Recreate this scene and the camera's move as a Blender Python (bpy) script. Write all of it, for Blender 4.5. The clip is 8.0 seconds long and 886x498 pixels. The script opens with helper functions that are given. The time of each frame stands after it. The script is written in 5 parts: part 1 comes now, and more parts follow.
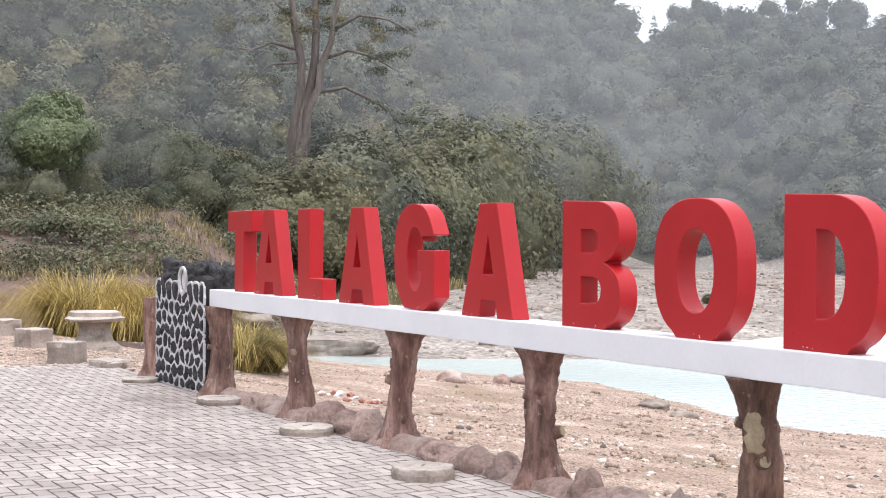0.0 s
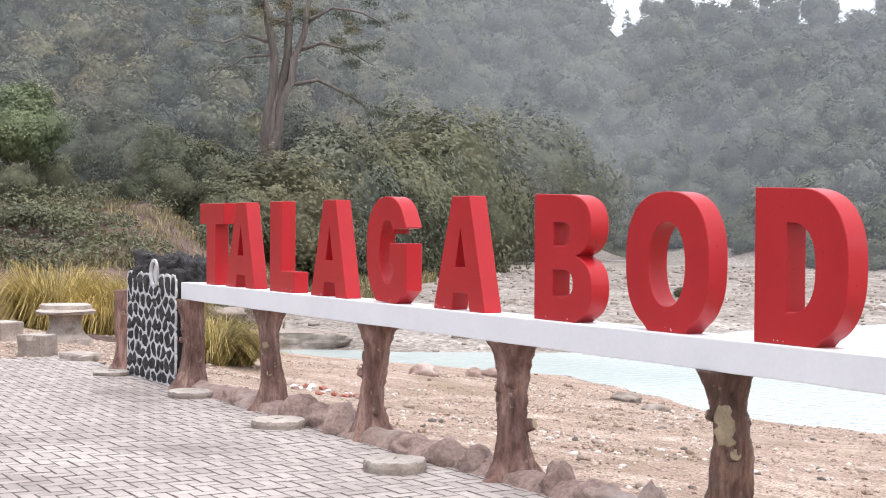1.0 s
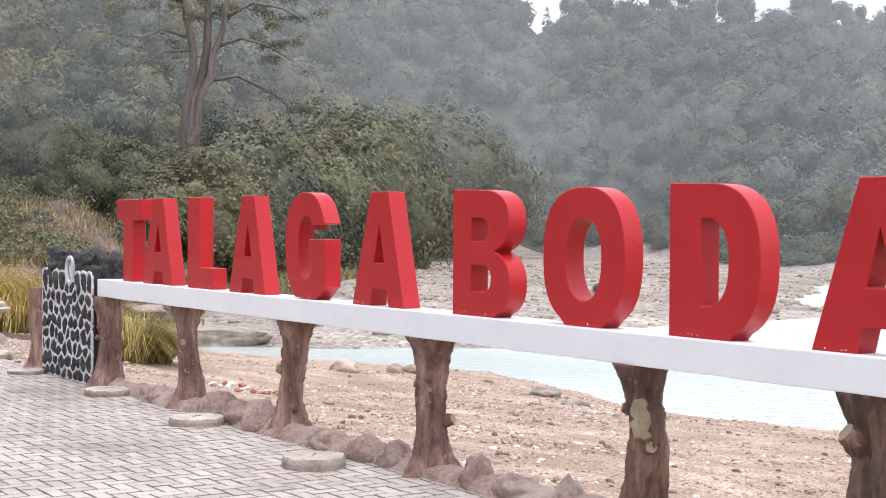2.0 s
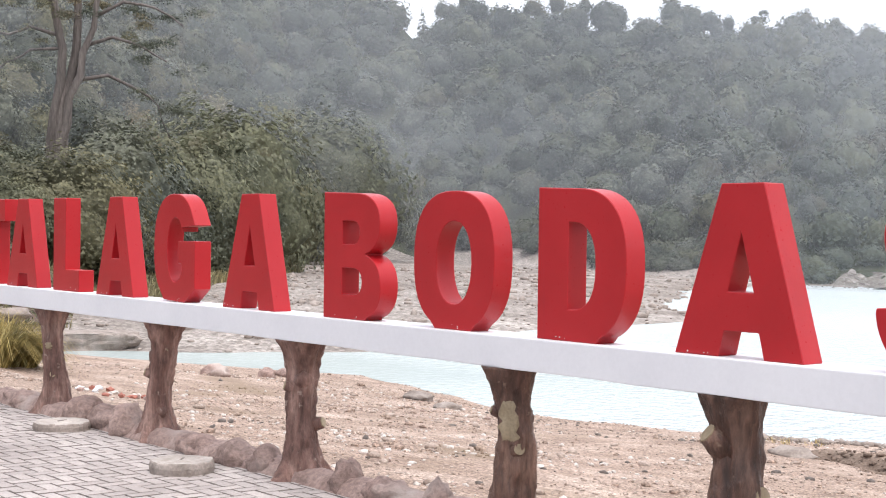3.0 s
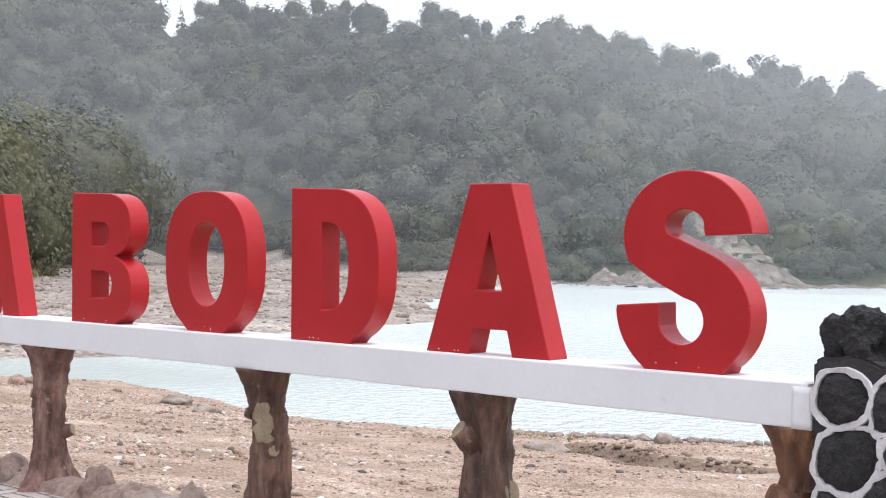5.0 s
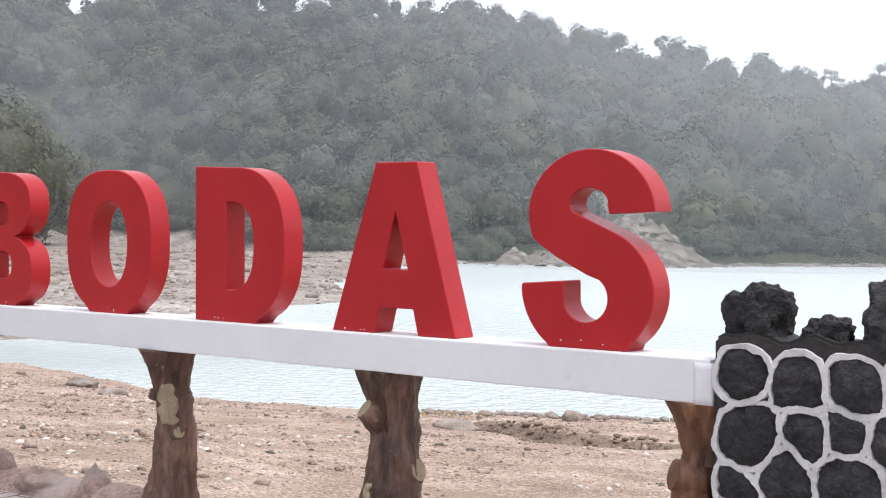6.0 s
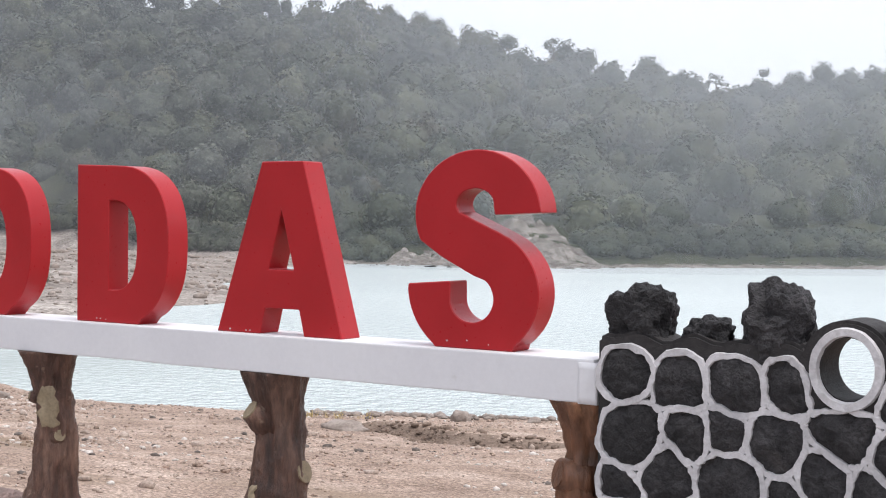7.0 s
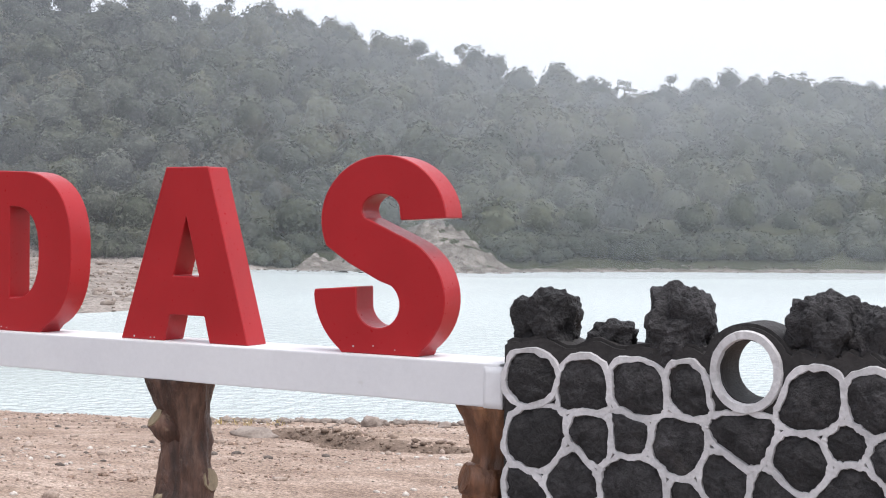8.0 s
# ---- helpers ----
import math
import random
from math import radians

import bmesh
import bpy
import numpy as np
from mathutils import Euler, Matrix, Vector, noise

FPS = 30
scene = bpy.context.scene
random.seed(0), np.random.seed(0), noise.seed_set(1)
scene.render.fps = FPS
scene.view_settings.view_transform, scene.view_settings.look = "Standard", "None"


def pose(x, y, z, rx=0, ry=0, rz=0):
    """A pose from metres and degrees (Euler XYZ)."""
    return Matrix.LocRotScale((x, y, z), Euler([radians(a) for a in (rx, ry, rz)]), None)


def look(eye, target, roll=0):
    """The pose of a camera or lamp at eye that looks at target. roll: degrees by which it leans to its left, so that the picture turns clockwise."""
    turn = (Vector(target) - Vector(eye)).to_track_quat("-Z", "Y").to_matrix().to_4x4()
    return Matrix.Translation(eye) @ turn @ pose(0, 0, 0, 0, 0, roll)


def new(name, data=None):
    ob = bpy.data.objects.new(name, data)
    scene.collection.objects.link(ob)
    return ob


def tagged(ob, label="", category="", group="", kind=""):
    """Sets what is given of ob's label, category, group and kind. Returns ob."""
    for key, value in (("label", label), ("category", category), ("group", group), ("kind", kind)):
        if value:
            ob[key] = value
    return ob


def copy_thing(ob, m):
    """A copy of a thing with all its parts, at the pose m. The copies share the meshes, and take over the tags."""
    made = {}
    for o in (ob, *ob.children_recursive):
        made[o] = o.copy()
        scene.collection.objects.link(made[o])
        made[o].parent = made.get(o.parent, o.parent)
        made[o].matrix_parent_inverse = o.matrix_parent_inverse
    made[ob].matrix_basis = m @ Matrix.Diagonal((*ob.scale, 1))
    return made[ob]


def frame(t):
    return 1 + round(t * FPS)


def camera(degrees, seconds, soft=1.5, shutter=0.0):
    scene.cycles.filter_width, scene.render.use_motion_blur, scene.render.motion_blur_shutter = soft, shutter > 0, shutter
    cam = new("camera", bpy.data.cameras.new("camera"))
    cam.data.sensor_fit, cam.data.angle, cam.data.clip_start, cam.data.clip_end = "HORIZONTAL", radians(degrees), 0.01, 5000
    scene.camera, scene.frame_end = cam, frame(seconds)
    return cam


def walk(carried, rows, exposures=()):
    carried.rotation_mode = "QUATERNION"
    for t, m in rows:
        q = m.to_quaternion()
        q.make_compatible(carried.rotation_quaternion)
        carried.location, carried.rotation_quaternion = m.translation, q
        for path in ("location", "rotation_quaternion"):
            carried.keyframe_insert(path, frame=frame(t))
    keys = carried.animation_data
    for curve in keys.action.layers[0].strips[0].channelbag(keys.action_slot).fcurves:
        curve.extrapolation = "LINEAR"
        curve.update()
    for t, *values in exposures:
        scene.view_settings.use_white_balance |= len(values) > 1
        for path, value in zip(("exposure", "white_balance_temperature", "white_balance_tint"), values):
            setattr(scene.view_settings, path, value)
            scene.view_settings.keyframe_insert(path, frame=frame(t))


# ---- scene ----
CLOUD, SUN, SUN_EL, SUN_AZ = 0.86, 1.6, 68, 88
MIST_DENSITY = 0.10
cam = camera(34.51, 8.0, soft=1.05)
# seconds, eye x, y, z, heading to the left of +y, pitch, lean
ROWS = [
    (0.0, 0.000, -4.858, 1.579, 60.735, -0.584, 0.341),
    (0.5, -0.004, -4.851, 1.575, 60.447, -0.657, 0.419),
    (1.0, -0.002, -4.851, 1.577, 59.653, -0.846, 0.452),
    (1.2, 0.001, -4.849, 1.576, 59.134, -0.760, 0.475),
    (2.3, 0.019, -4.839, 1.569, 55.118, -0.851, 0.442),
    (2.5, 0.022, -4.837, 1.568, 54.061, -0.654, 0.530),
    (3.0, 0.035, -4.833, 1.566, 51.448, -0.745, 0.794),
    (3.5, 0.044, -4.830, 1.565, 49.089, -0.724, 1.105),
    (4.0, 0.041, -4.810, 1.563, 47.086, -0.727, 1.152),
    (4.5, 0.057, -4.808, 1.565, 44.358, -0.403, 0.929),
    (5.0, 0.071, -4.800, 1.563, 41.951, -0.592, 0.529),
    (5.2, 0.072, -4.795, 1.562, 41.277, -0.934, 0.478),
    (6.5, 0.078, -4.767, 1.557, 36.180, -1.307, 0.525),
    (7.0, 0.083, -4.760, 1.557, 33.937, -1.307, 0.669),
    (7.5, 0.094, -4.754, 1.556, 32.189, -1.310, 0.354),
    (8.0, 0.105, -4.754, 1.558, 30.384, -1.061, 0.525),
]
EXPOSURES = [(0.0, 0.68), (2.5, 0.67), (3.0, 0.63), (3.5, 0.43), (4.0, 0.55), (5.0, 0.46), (6.5, 0.40), (7.0, 0.25), (7.5, 0.40), (8.0, 0.31)]
walk(cam, [(t, pose(x, y, z, 0, 0, yaw) @ pose(0, 0, 0, 90 + pitch, 0, 0) @ pose(0, 0, 0, 0, 0, lean))
           for t, x, y, z, yaw, pitch, lean in ROWS], EXPOSURES)

# ---- overcast daylight ----
world = bpy.data.worlds.new("overcast_sky")
scene.world = world
world.use_nodes = True
wn, wl = world.node_tree.nodes, world.node_tree.links
wn.clear()
sky = wn.new("ShaderNodeTexSky")
sky.sky_type, sky.sun_disc = "NISHITA", False
sky.sun_elevation, sky.sun_rotation = radians(SUN_EL), radians(SUN_AZ)
sky.air_density, sky.dust_density = 1.0, 4.0
blue, cloud, both, out = wn.new("ShaderNodeBackground"), wn.new("ShaderNodeBackground"), wn.new("ShaderNodeAddShader"), wn.new("ShaderNodeOutputWorld")
blue.inputs[1].default_value = 0.05
cloud.inputs[0].default_value, cloud.inputs[1].default_value = (0.96, 0.98, 1.045, 1), CLOUD
wl.new(sky.outputs[0], blue.inputs[0])
wl.new(blue.outputs[0], both.inputs[0])
wl.new(cloud.outputs[0], both.inputs[1])
wl.new(both.outputs[0], out.inputs[0])
sun = new("sun", bpy.data.lights.new("sun", "SUN"))
sun.data.energy, sun.data.angle, sun.data.color = SUN, radians(25), (1.0, 0.98, 0.96)
sun.matrix_world = look((0, 0, 40), (-40 * math.sin(radians(SUN_AZ)) / math.tan(radians(SUN_EL)), -40 * math.cos(radians(SUN_AZ)) / math.tan(radians(SUN_EL)), 0))


# ---- materials ----
def material(name, rough=0.7, spec=0.5):
    m = bpy.data.materials.new(name)
    m.use_nodes = True
    b = m.node_tree.nodes["Principled BSDF"]
    b.inputs["Roughness"].default_value, b.inputs["Specular IOR Level"].default_value = rough, spec
    return m, m.node_tree.nodes, m.node_tree.links, b


def noise_tex(n, l, scale, detail=4.0, rough=0.55, coord=None, stretch=None):
    t = n.new("ShaderNodeTexNoise")
    t.inputs["Scale"].default_value, t.inputs["Detail"].default_value, t.inputs["Roughness"].default_value = scale, detail, rough
    if coord is None:
        coord = n.new("ShaderNodeNewGeometry").outputs["Position"]
    if stretch:
        mp = n.new("ShaderNodeMapping")
        mp.inputs["Scale"].default_value = stretch
        l.new(coord, mp.inputs[0])
        coord = mp.outputs[0]
    l.new(coord, t.inputs["Vector"])
    return t


def ramp(n, l, fac, stops):
    r = n.new("ShaderNodeValToRGB")
    while len(r.color_ramp.elements) < len(stops):
        r.color_ramp.elements.new(0.5)
    for e, (p, c) in zip(r.color_ramp.elements, stops):
        e.position, e.color = p, (*c, 1)
    l.new(fac, r.inputs[0])
    return r.outputs[0]


def mix(n, l, fac, a, b, mode="MIX"):
    x = n.new("ShaderNodeMix")
    x.data_type, x.blend_type = "RGBA", mode
    for k, v in ((0, fac), (6, a), (7, b)):
        if isinstance(v, (int, float)):
            x.inputs[k].default_value = v
        elif isinstance(v, tuple):
            x.inputs[k].default_value = (*v, 1)
        else:
            l.new(v, x.inputs[k])
    return x.outputs[2]


def bump(n, l, b, height, strength, distance):
    x = n.new("ShaderNodeBump")
    x.inputs["Strength"].default_value, x.inputs["Distance"].default_value = strength, distance
    l.new(height, x.inputs["Height"])
    l.new(x.outputs[0], b.inputs["Normal"])


def surface(name, stops, scale, fine, rough=0.75, spec=0.4, bump_m=0.004, second=None, strength=0.6, vary=0.0, stretch=None, grain=0.4, island=False, cells=0):
    """A surface whose colour runs over the stops with a coarse noise, is broken up by a fine one, and has relief."""
    m, n, l, b = material(name, rough, spec)
    big, small = noise_tex(n, l, scale, 5, 0.6, stretch=stretch), noise_tex(n, l, fine, 6, 0.65, stretch=stretch)
    col = ramp(n, l, big.outputs[0], stops)
    col = mix(n, l, 1.0, col, ramp(n, l, small.outputs[0], [(0.3, (1 - grain,) * 3), (0.7, (1 + grain,) * 3)]), "MULTIPLY")
    height = small.outputs[0]
    if cells:
        v = n.new("ShaderNodeTexVoronoi")
        v.inputs["Scale"].default_value = cells
        warp = noise_tex(n, l, cells * 0.6, 2)
        l.new(mix(n, l, 0.04, n.new("ShaderNodeNewGeometry").outputs["Position"], warp.outputs[1]), v.inputs["Vector"])
        tone = n.new("ShaderNodeSeparateColor")
        l.new(v.outputs["Color"], tone.inputs[0])
        col = mix(n, l, 1.0, col, ramp(n, l, tone.outputs[0], [(0.0, (0.66, 0.64, 0.62)), (0.5, (0.98, 0.98, 0.98)), (1.0, (1.3, 1.3, 1.3))]), "MULTIPLY")
        height = mix(n, l, 0.5, small.outputs[0], v.outputs["Distance"])
    if second:
        far = noise_tex(n, l, second[0], 3)
        col = mix(n, l, ramp(n, l, far.outputs[0], [(second[1], (0, 0, 0)), (second[2], (1, 1, 1))]), col, second[3])
    if vary:
        info = n.new("ShaderNodeNewGeometry" if island else "ShaderNodeObjectInfo")
        col = mix(n, l, 1.0, col, ramp(n, l, info.outputs["Random Per Island" if island else "Random"], [(0, (1 - vary,) * 3), (1, (1 + vary,) * 3)]), "MULTIPLY")
    l.new(col, b.inputs["Base Color"])
    bump(n, l, b, height, strength, bump_m)
    return m


def leaf_material(name, dark, mid, light, patch=0.35, spec=0.25, dry=None, thin=0.35):
    """Leaves: one tone each by its island, drifting in patches from crown to crown; thin lets daylight through the blade."""
    m, n, l, b = material(name, 0.6, spec)
    geo = n.new("ShaderNodeNewGeometry")
    each = ramp(n, l, geo.outputs["Random Per Island"], [(0.0, dark), (0.5, mid), (1.0, light)])
    drift = noise_tex(n, l, patch, 2, 0.5)
    col = mix(n, l, 1.0, each, ramp(n, l, drift.outputs[0], [(0.32, (0.66, 0.70, 0.74)), (0.68, (1.28, 1.25, 1.16))]), "MULTIPLY")
    if dry:
        d = noise_tex(n, l, patch * 0.7, 2, 0.5)
        col = mix(n, l, ramp(n, l, d.outputs[0], [(0.58, (0, 0, 0)), (0.72, (0.6, 0.6, 0.6))]), col, dry)
    tuft = noise_tex(n, l, 5.0, 3, 0.6)
    col = mix(n, l, 1.0, col, ramp(n, l, tuft.outputs[0], [(0.32, (0.62, 0.62, 0.62)), (0.68, (1.32, 1.32, 1.32))]), "MULTIPLY")
    l.new(col, b.inputs["Base Color"])
    t, x, o = n.new("ShaderNodeBsdfTranslucent"), n.new("ShaderNodeMixShader"), n["Material Output"]
    l.new(col, t.inputs[0])
    x.inputs[0].default_value = thin
    l.new(b.outputs[0], x.inputs[1])
    l.new(t.outputs[0], x.inputs[2])
    l.new(x.outputs[0], o.inputs[0])
    return m


RED, rn, rl, rb = material("red_gloss_paint", 0.30, 0.36)
r_big, r_fine = noise_tex(rn, rl, 2.5, 4), noise_tex(rn, rl, 60, 5, 0.6)
r_col = ramp(rn, rl, r_big.outputs[0], [(0.3, (0.345, 0.009, 0.014)), (0.7, (0.405, 0.013, 0.019))])
r_chip = noise_tex(rn, rl, 38, 3, 0.7)
r_col = mix(rn, rl, ramp(rn, rl, r_chip.outputs[0], [(0.74, (0, 0, 0)), (0.78, (0.6, 0.6, 0.6))]), r_col, (0.45, 0.14, 0.13))
rl.new(r_col, rb.inputs["Base Color"])
rl.new(ramp(rn, rl, r_fine.outputs[0], [(0.3, (0.26,) * 3), (0.7, (0.42,) * 3)]), rb.inputs["Roughness"])
bump(rn, rl, rb, r_fine.outputs[0], 0.25, 0.002)

WHITE = surface("white_masonry_paint", [(0.35, (0.675, 0.67, 0.695)), (0.65, (0.72, 0.715, 0.735))], 1.5, 45, 0.6, 0.3, 0.002, (9, 0.72, 0.80, (0.60, 0.59, 0.59)), 0.3, grain=0.025)
WHITE_LINE = surface("white_brushed_paint", [(0.35, (0.46, 0.445, 0.455)), (0.65, (0.64, 0.62, 0.635))], 8, 70, 0.65, 0.3, 0.004, (22, 0.66, 0.76, (0.36, 0.36, 0.38)), 0.6, grain=0.12)
LAVA = surface("dark_lava_stone", [(0.3, (0.0155, 0.0145, 0.0165)), (0.7, (0.055, 0.0510, 0.0545))], 14, 60, 0.68, 0.45, 0.03, (5, 0.68, 0.82, (0.070, 0.061, 0.056)), 1.0, 0.25, grain=0.65)
CEMENT_DARK = surface("black_painted_cement", [(0.3, (0.020, 0.018, 0.0185)), (0.7, (0.040, 0.036, 0.036))], 6, 50, 0.7, 0.35, 0.008, None, 0.7)
BARK = surface("brown_painted_bark", [(0.32, (0.085, 0.042, 0.033)), (0.5, (0.185, 0.102, 0.082)), (0.68, (0.31, 0.195, 0.16))], 9, 34, 0.6, 0.35, 0.02, (16, 0.64, 0.75, (0.37, 0.28, 0.235)), 1.0, 0.12, (1, 1, 0.22), 0.45)
BARK_DARK = surface("dark_brown_bark", [(0.32, (0.036, 0.016, 0.011)), (0.5, (0.100, 0.049, 0.034)), (0.68, (0.20, 0.115, 0.083))], 9, 34, 0.45, 0.5, 0.02, (15, 0.66, 0.76, (0.26, 0.18, 0.13)), 1.0, 0.08, (1, 1, 0.2), 0.55)
BARK_WARM = surface("orange_brown_bark", [(0.3, (0.060, 0.024, 0.013)), (0.5, (0.165, 0.072, 0.038)), (0.72, (0.28, 0.14, 0.075))], 7, 30, 0.4, 0.5, 0.012, (8, 0.62, 0.72, (0.09, 0.045, 0.028)), 0.9, 0.05, (1, 1, 0.2), 0.45)
CUT = surface("pale_cut_wood", [(0.3, (0.24, 0.185, 0.115)), (0.7, (0.34, 0.27, 0.18))], 9, 60, 0.6, 0.4, 0.002, grain=0.2)
KERB = surface("brown_moulded_concrete", [(0.3, (0.215, 0.142, 0.121)), (0.7, (0.372, 0.268, 0.233))], 4.5, 30, 0.8, 0.3, 0.018, (1.5, 0.55, 0.75, (0.41, 0.345, 0.31)), 0.9, 0.12, grain=0.36)
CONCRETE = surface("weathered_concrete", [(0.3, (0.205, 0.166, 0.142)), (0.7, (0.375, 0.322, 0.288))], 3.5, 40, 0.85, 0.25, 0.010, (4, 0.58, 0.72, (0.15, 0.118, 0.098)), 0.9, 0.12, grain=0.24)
PALE_CONCRETE = surface("paler_concrete", [(0.3, (0.30, 0.262, 0.235)), (0.7, (0.46, 0.412, 0.375))], 4, 45, 0.85, 0.25, 0.006, (5, 0.60, 0.72, (0.25, 0.21, 0.18)), 0.8, 0.1, grain=0.2)
PAVER = surface("grey_concrete_paver", [(0.3, (0.315, 0.275, 0.258)), (0.7, (0.415, 0.370, 0.349))], 1.2, 60, 0.8, 0.3, 0.003, (0.9, 0.54, 0.70, (0.255, 0.222, 0.208)), 0.5, 0.12, grain=0.24)
PAVER_REST = surface("grey_concrete_pavers", [(0.3, (0.315, 0.275, 0.258)), (0.7, (0.415, 0.370, 0.349))], 1.2, 60, 0.8, 0.3, 0.003, (0.9, 0.54, 0.70, (0.255, 0.222, 0.208)), 0.5, 0.12, grain=0.24, island=True)
JOINT = surface("brown_soil_and_shade", [(0.3, (0.105, 0.087, 0.078)), (0.7, (0.190, 0.162, 0.148))], 8, 90, 0.95, 0.1, 0.003)
GRAVEL = surface("pinkish_gravel", [(0.25, (0.225, 0.160, 0.127)), (0.5, (0.350, 0.262, 0.212)), (0.75, (0.49, 0.39, 0.33))], 1.3, 45, 0.9, 0.2, 0.02, (0.5, 0.58, 0.72, (0.27, 0.20, 0.147)), 1.0, cells=38, grain=0.75)
PEBBLE = surface("gravel_stone", [(0.3, (0.25, 0.188, 0.15)), (0.7, (0.50, 0.415, 0.36))], 3, 50, 0.85, 0.25, 0.004, (4.0, 0.58, 0.68, (0.20, 0.15, 0.12)), 0.6)
PALE_STONE = surface("pale_quartz_stone", [(0.3, (0.42, 0.37, 0.335)), (0.7, (0.66, 0.61, 0.57))], 3, 50, 0.85, 0.25, 0.004)
MUD = surface("grey_shore_mud", [(0.25, (0.150, 0.124, 0.108)), (0.5, (0.255, 0.221, 0.198)), (0.75, (0.40, 0.36, 0.33))], 0.35, 5, 0.85, 0.3, 0.08, None, 0.9, 0, (1, 1, 3), cells=9)
EARTH = surface("brown_bank_earth", [(0.3, (0.070, 0.047, 0.041)), (0.7, (0.170, 0.122, 0.105))], 0.6, 6, 0.95, 0.1, 0.05, (0.25, 0.58, 0.72, (0.20, 0.165, 0.115)), 0.8)
FLOOR = surface("fern_covered_slope", [(0.3, (0.035, 0.040, 0.024)), (0.7, (0.062, 0.066, 0.040))], 0.5, 4, 0.95, 0.1, 0.1)
SCARP = surface("brown_scarp_earth", [(0.3, (0.135, 0.098, 0.078)), (0.7, (0.27, 0.205, 0.165))], 3, 30, 0.95, 0.1, 0.03)
SCREE = surface("pale_scree", [(0.3, (0.120, 0.106, 0.094)), (0.7, (0.235, 0.212, 0.192))], 0.9, 5, 0.95, 0.1, 0.15, (0.6, 0.5, 0.68, (0.10, 0.088, 0.072)), cells=2.5)
def leaf_tones(name, mid, patch, dry, thin, spread=0.16):
    """A leaf material round one colour."""
    lo, hi = tuple(c * (1 - spread) for c in mid), tuple(c * (1 + spread) for c in mid)
    return leaf_material(name, lo, mid, hi, patch, 0.3, dry, thin)


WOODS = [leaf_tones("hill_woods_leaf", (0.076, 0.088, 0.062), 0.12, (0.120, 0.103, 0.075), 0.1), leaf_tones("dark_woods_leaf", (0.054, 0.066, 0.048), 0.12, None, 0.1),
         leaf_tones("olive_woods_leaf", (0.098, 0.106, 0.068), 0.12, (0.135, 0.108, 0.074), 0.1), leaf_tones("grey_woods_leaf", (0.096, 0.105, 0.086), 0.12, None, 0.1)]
WOODS_NEAR = [leaf_tones("near_woods_leaf", (0.103, 0.107, 0.071), 0.18, (0.168, 0.126, 0.084), 0.24), leaf_tones("dark_near_leaf", (0.066, 0.074, 0.050), 0.18, None, 0.24),
              leaf_tones("yellowing_near_leaf", (0.146, 0.136, 0.078), 0.18, (0.195, 0.142, 0.088), 0.24), leaf_tones("silvery_near_leaf", (0.130, 0.136, 0.104), 0.18, None, 0.24)]
BUSH = leaf_tones("bush_leaf", (0.142, 0.145, 0.094), 0.35, (0.215, 0.165, 0.108), 0.28, 0.2)
FRESH = leaf_tones("fresh_green_leaf", (0.165, 0.200, 0.115), 0.5, None, 0.25, 0.25)
BRICK = surface("brick_red_rubbish", [(0.3, (0.25, 0.085, 0.060)), (0.7, (0.40, 0.17, 0.13))], 9, 50, 0.8, 0.3, 0.004)
STRAW = leaf_material("yellow_green_grass", (0.19, 0.145, 0.05), (0.40, 0.305, 0.11), (0.58, 0.46, 0.21), 0.6, 0.2)
DRYGRASS = leaf_material("dry_bank_grass", (0.15, 0.128, 0.075), (0.235, 0.20, 0.115), (0.33, 0.28, 0.165), 0.3, 0.2)
FOOTGRASS = leaf_tones("olive_dry_grass", (0.29, 0.255, 0.15), 0.3, None, 0.3, 0.3)
TRUNK = surface("grey_brown_trunk", [(0.3, (0.085, 0.071, 0.064)), (0.7, (0.205, 0.176, 0.160))], 2, 14, 0.85, 0.2, 0.03, None, 0.8, 0, (1, 1, 0.15))

WATER, an, al, ab = material("milky_turquoise_water", 0.2, 0.5)
a_big, a_fine = noise_tex(an, al, 0.05, 2), noise_tex(an, al, 4.2, 3, 0.6, stretch=(0.9, 1.0, 1.0))
a_place = an.new("ShaderNodeSeparateXYZ")
al.new(an.new("ShaderNodeNewGeometry").outputs["Position"], a_place.inputs[0])
a_open = an.new("ShaderNodeMapRange")
a_open.inputs["From Min"].default_value, a_open.inputs["From Max"].default_value = -23.0, -14.0
al.new(a_place.outputs[0], a_open.inputs["Value"])
a_far = an.new("ShaderNodeMapRange")
a_far.inputs["From Min"].default_value, a_far.inputs["From Max"].default_value = 14.0, 24.0
al.new(a_place.outputs[1], a_far.inputs["Value"])
a_wide = an.new("ShaderNodeMath")
a_wide.operation = "MAXIMUM"
al.new(a_open.outputs[0], a_wide.inputs[0])
al.new(a_far.outputs[0], a_wide.inputs[1])
# the sheltered inlet lies calmer and shows its muddy bed
a_col = ramp(an, al, a_big.outputs[0], [(0.35, (0.585, 0.650, 0.652)), (0.65, (0.645, 0.708, 0.710))])
al.new(mix(an, al, a_wide.outputs[0], (0.455, 0.512, 0.495), a_col), ab.inputs["Base Color"])
a_bump = an.new("ShaderNodeBump")
a_bump.inputs["Distance"].default_value = 0.32
a_swell = an.new("ShaderNodeMapRange")
a_swell.inputs["To Min"].default_value = 0.12
al.new(a_wide.outputs[0], a_swell.inputs["Value"])
a_calm = an.new("ShaderNodeMapRange")
a_calm.inputs["From Min"].default_value, a_calm.inputs["From Max"].default_value, a_calm.inputs["To Min"].default_value, a_calm.inputs["To Max"].default_value = 12.0, 50.0, 1.0, 0.25
al.new(a_place.outputs[1], a_calm.inputs["Value"])
a_both = an.new("ShaderNodeMath")
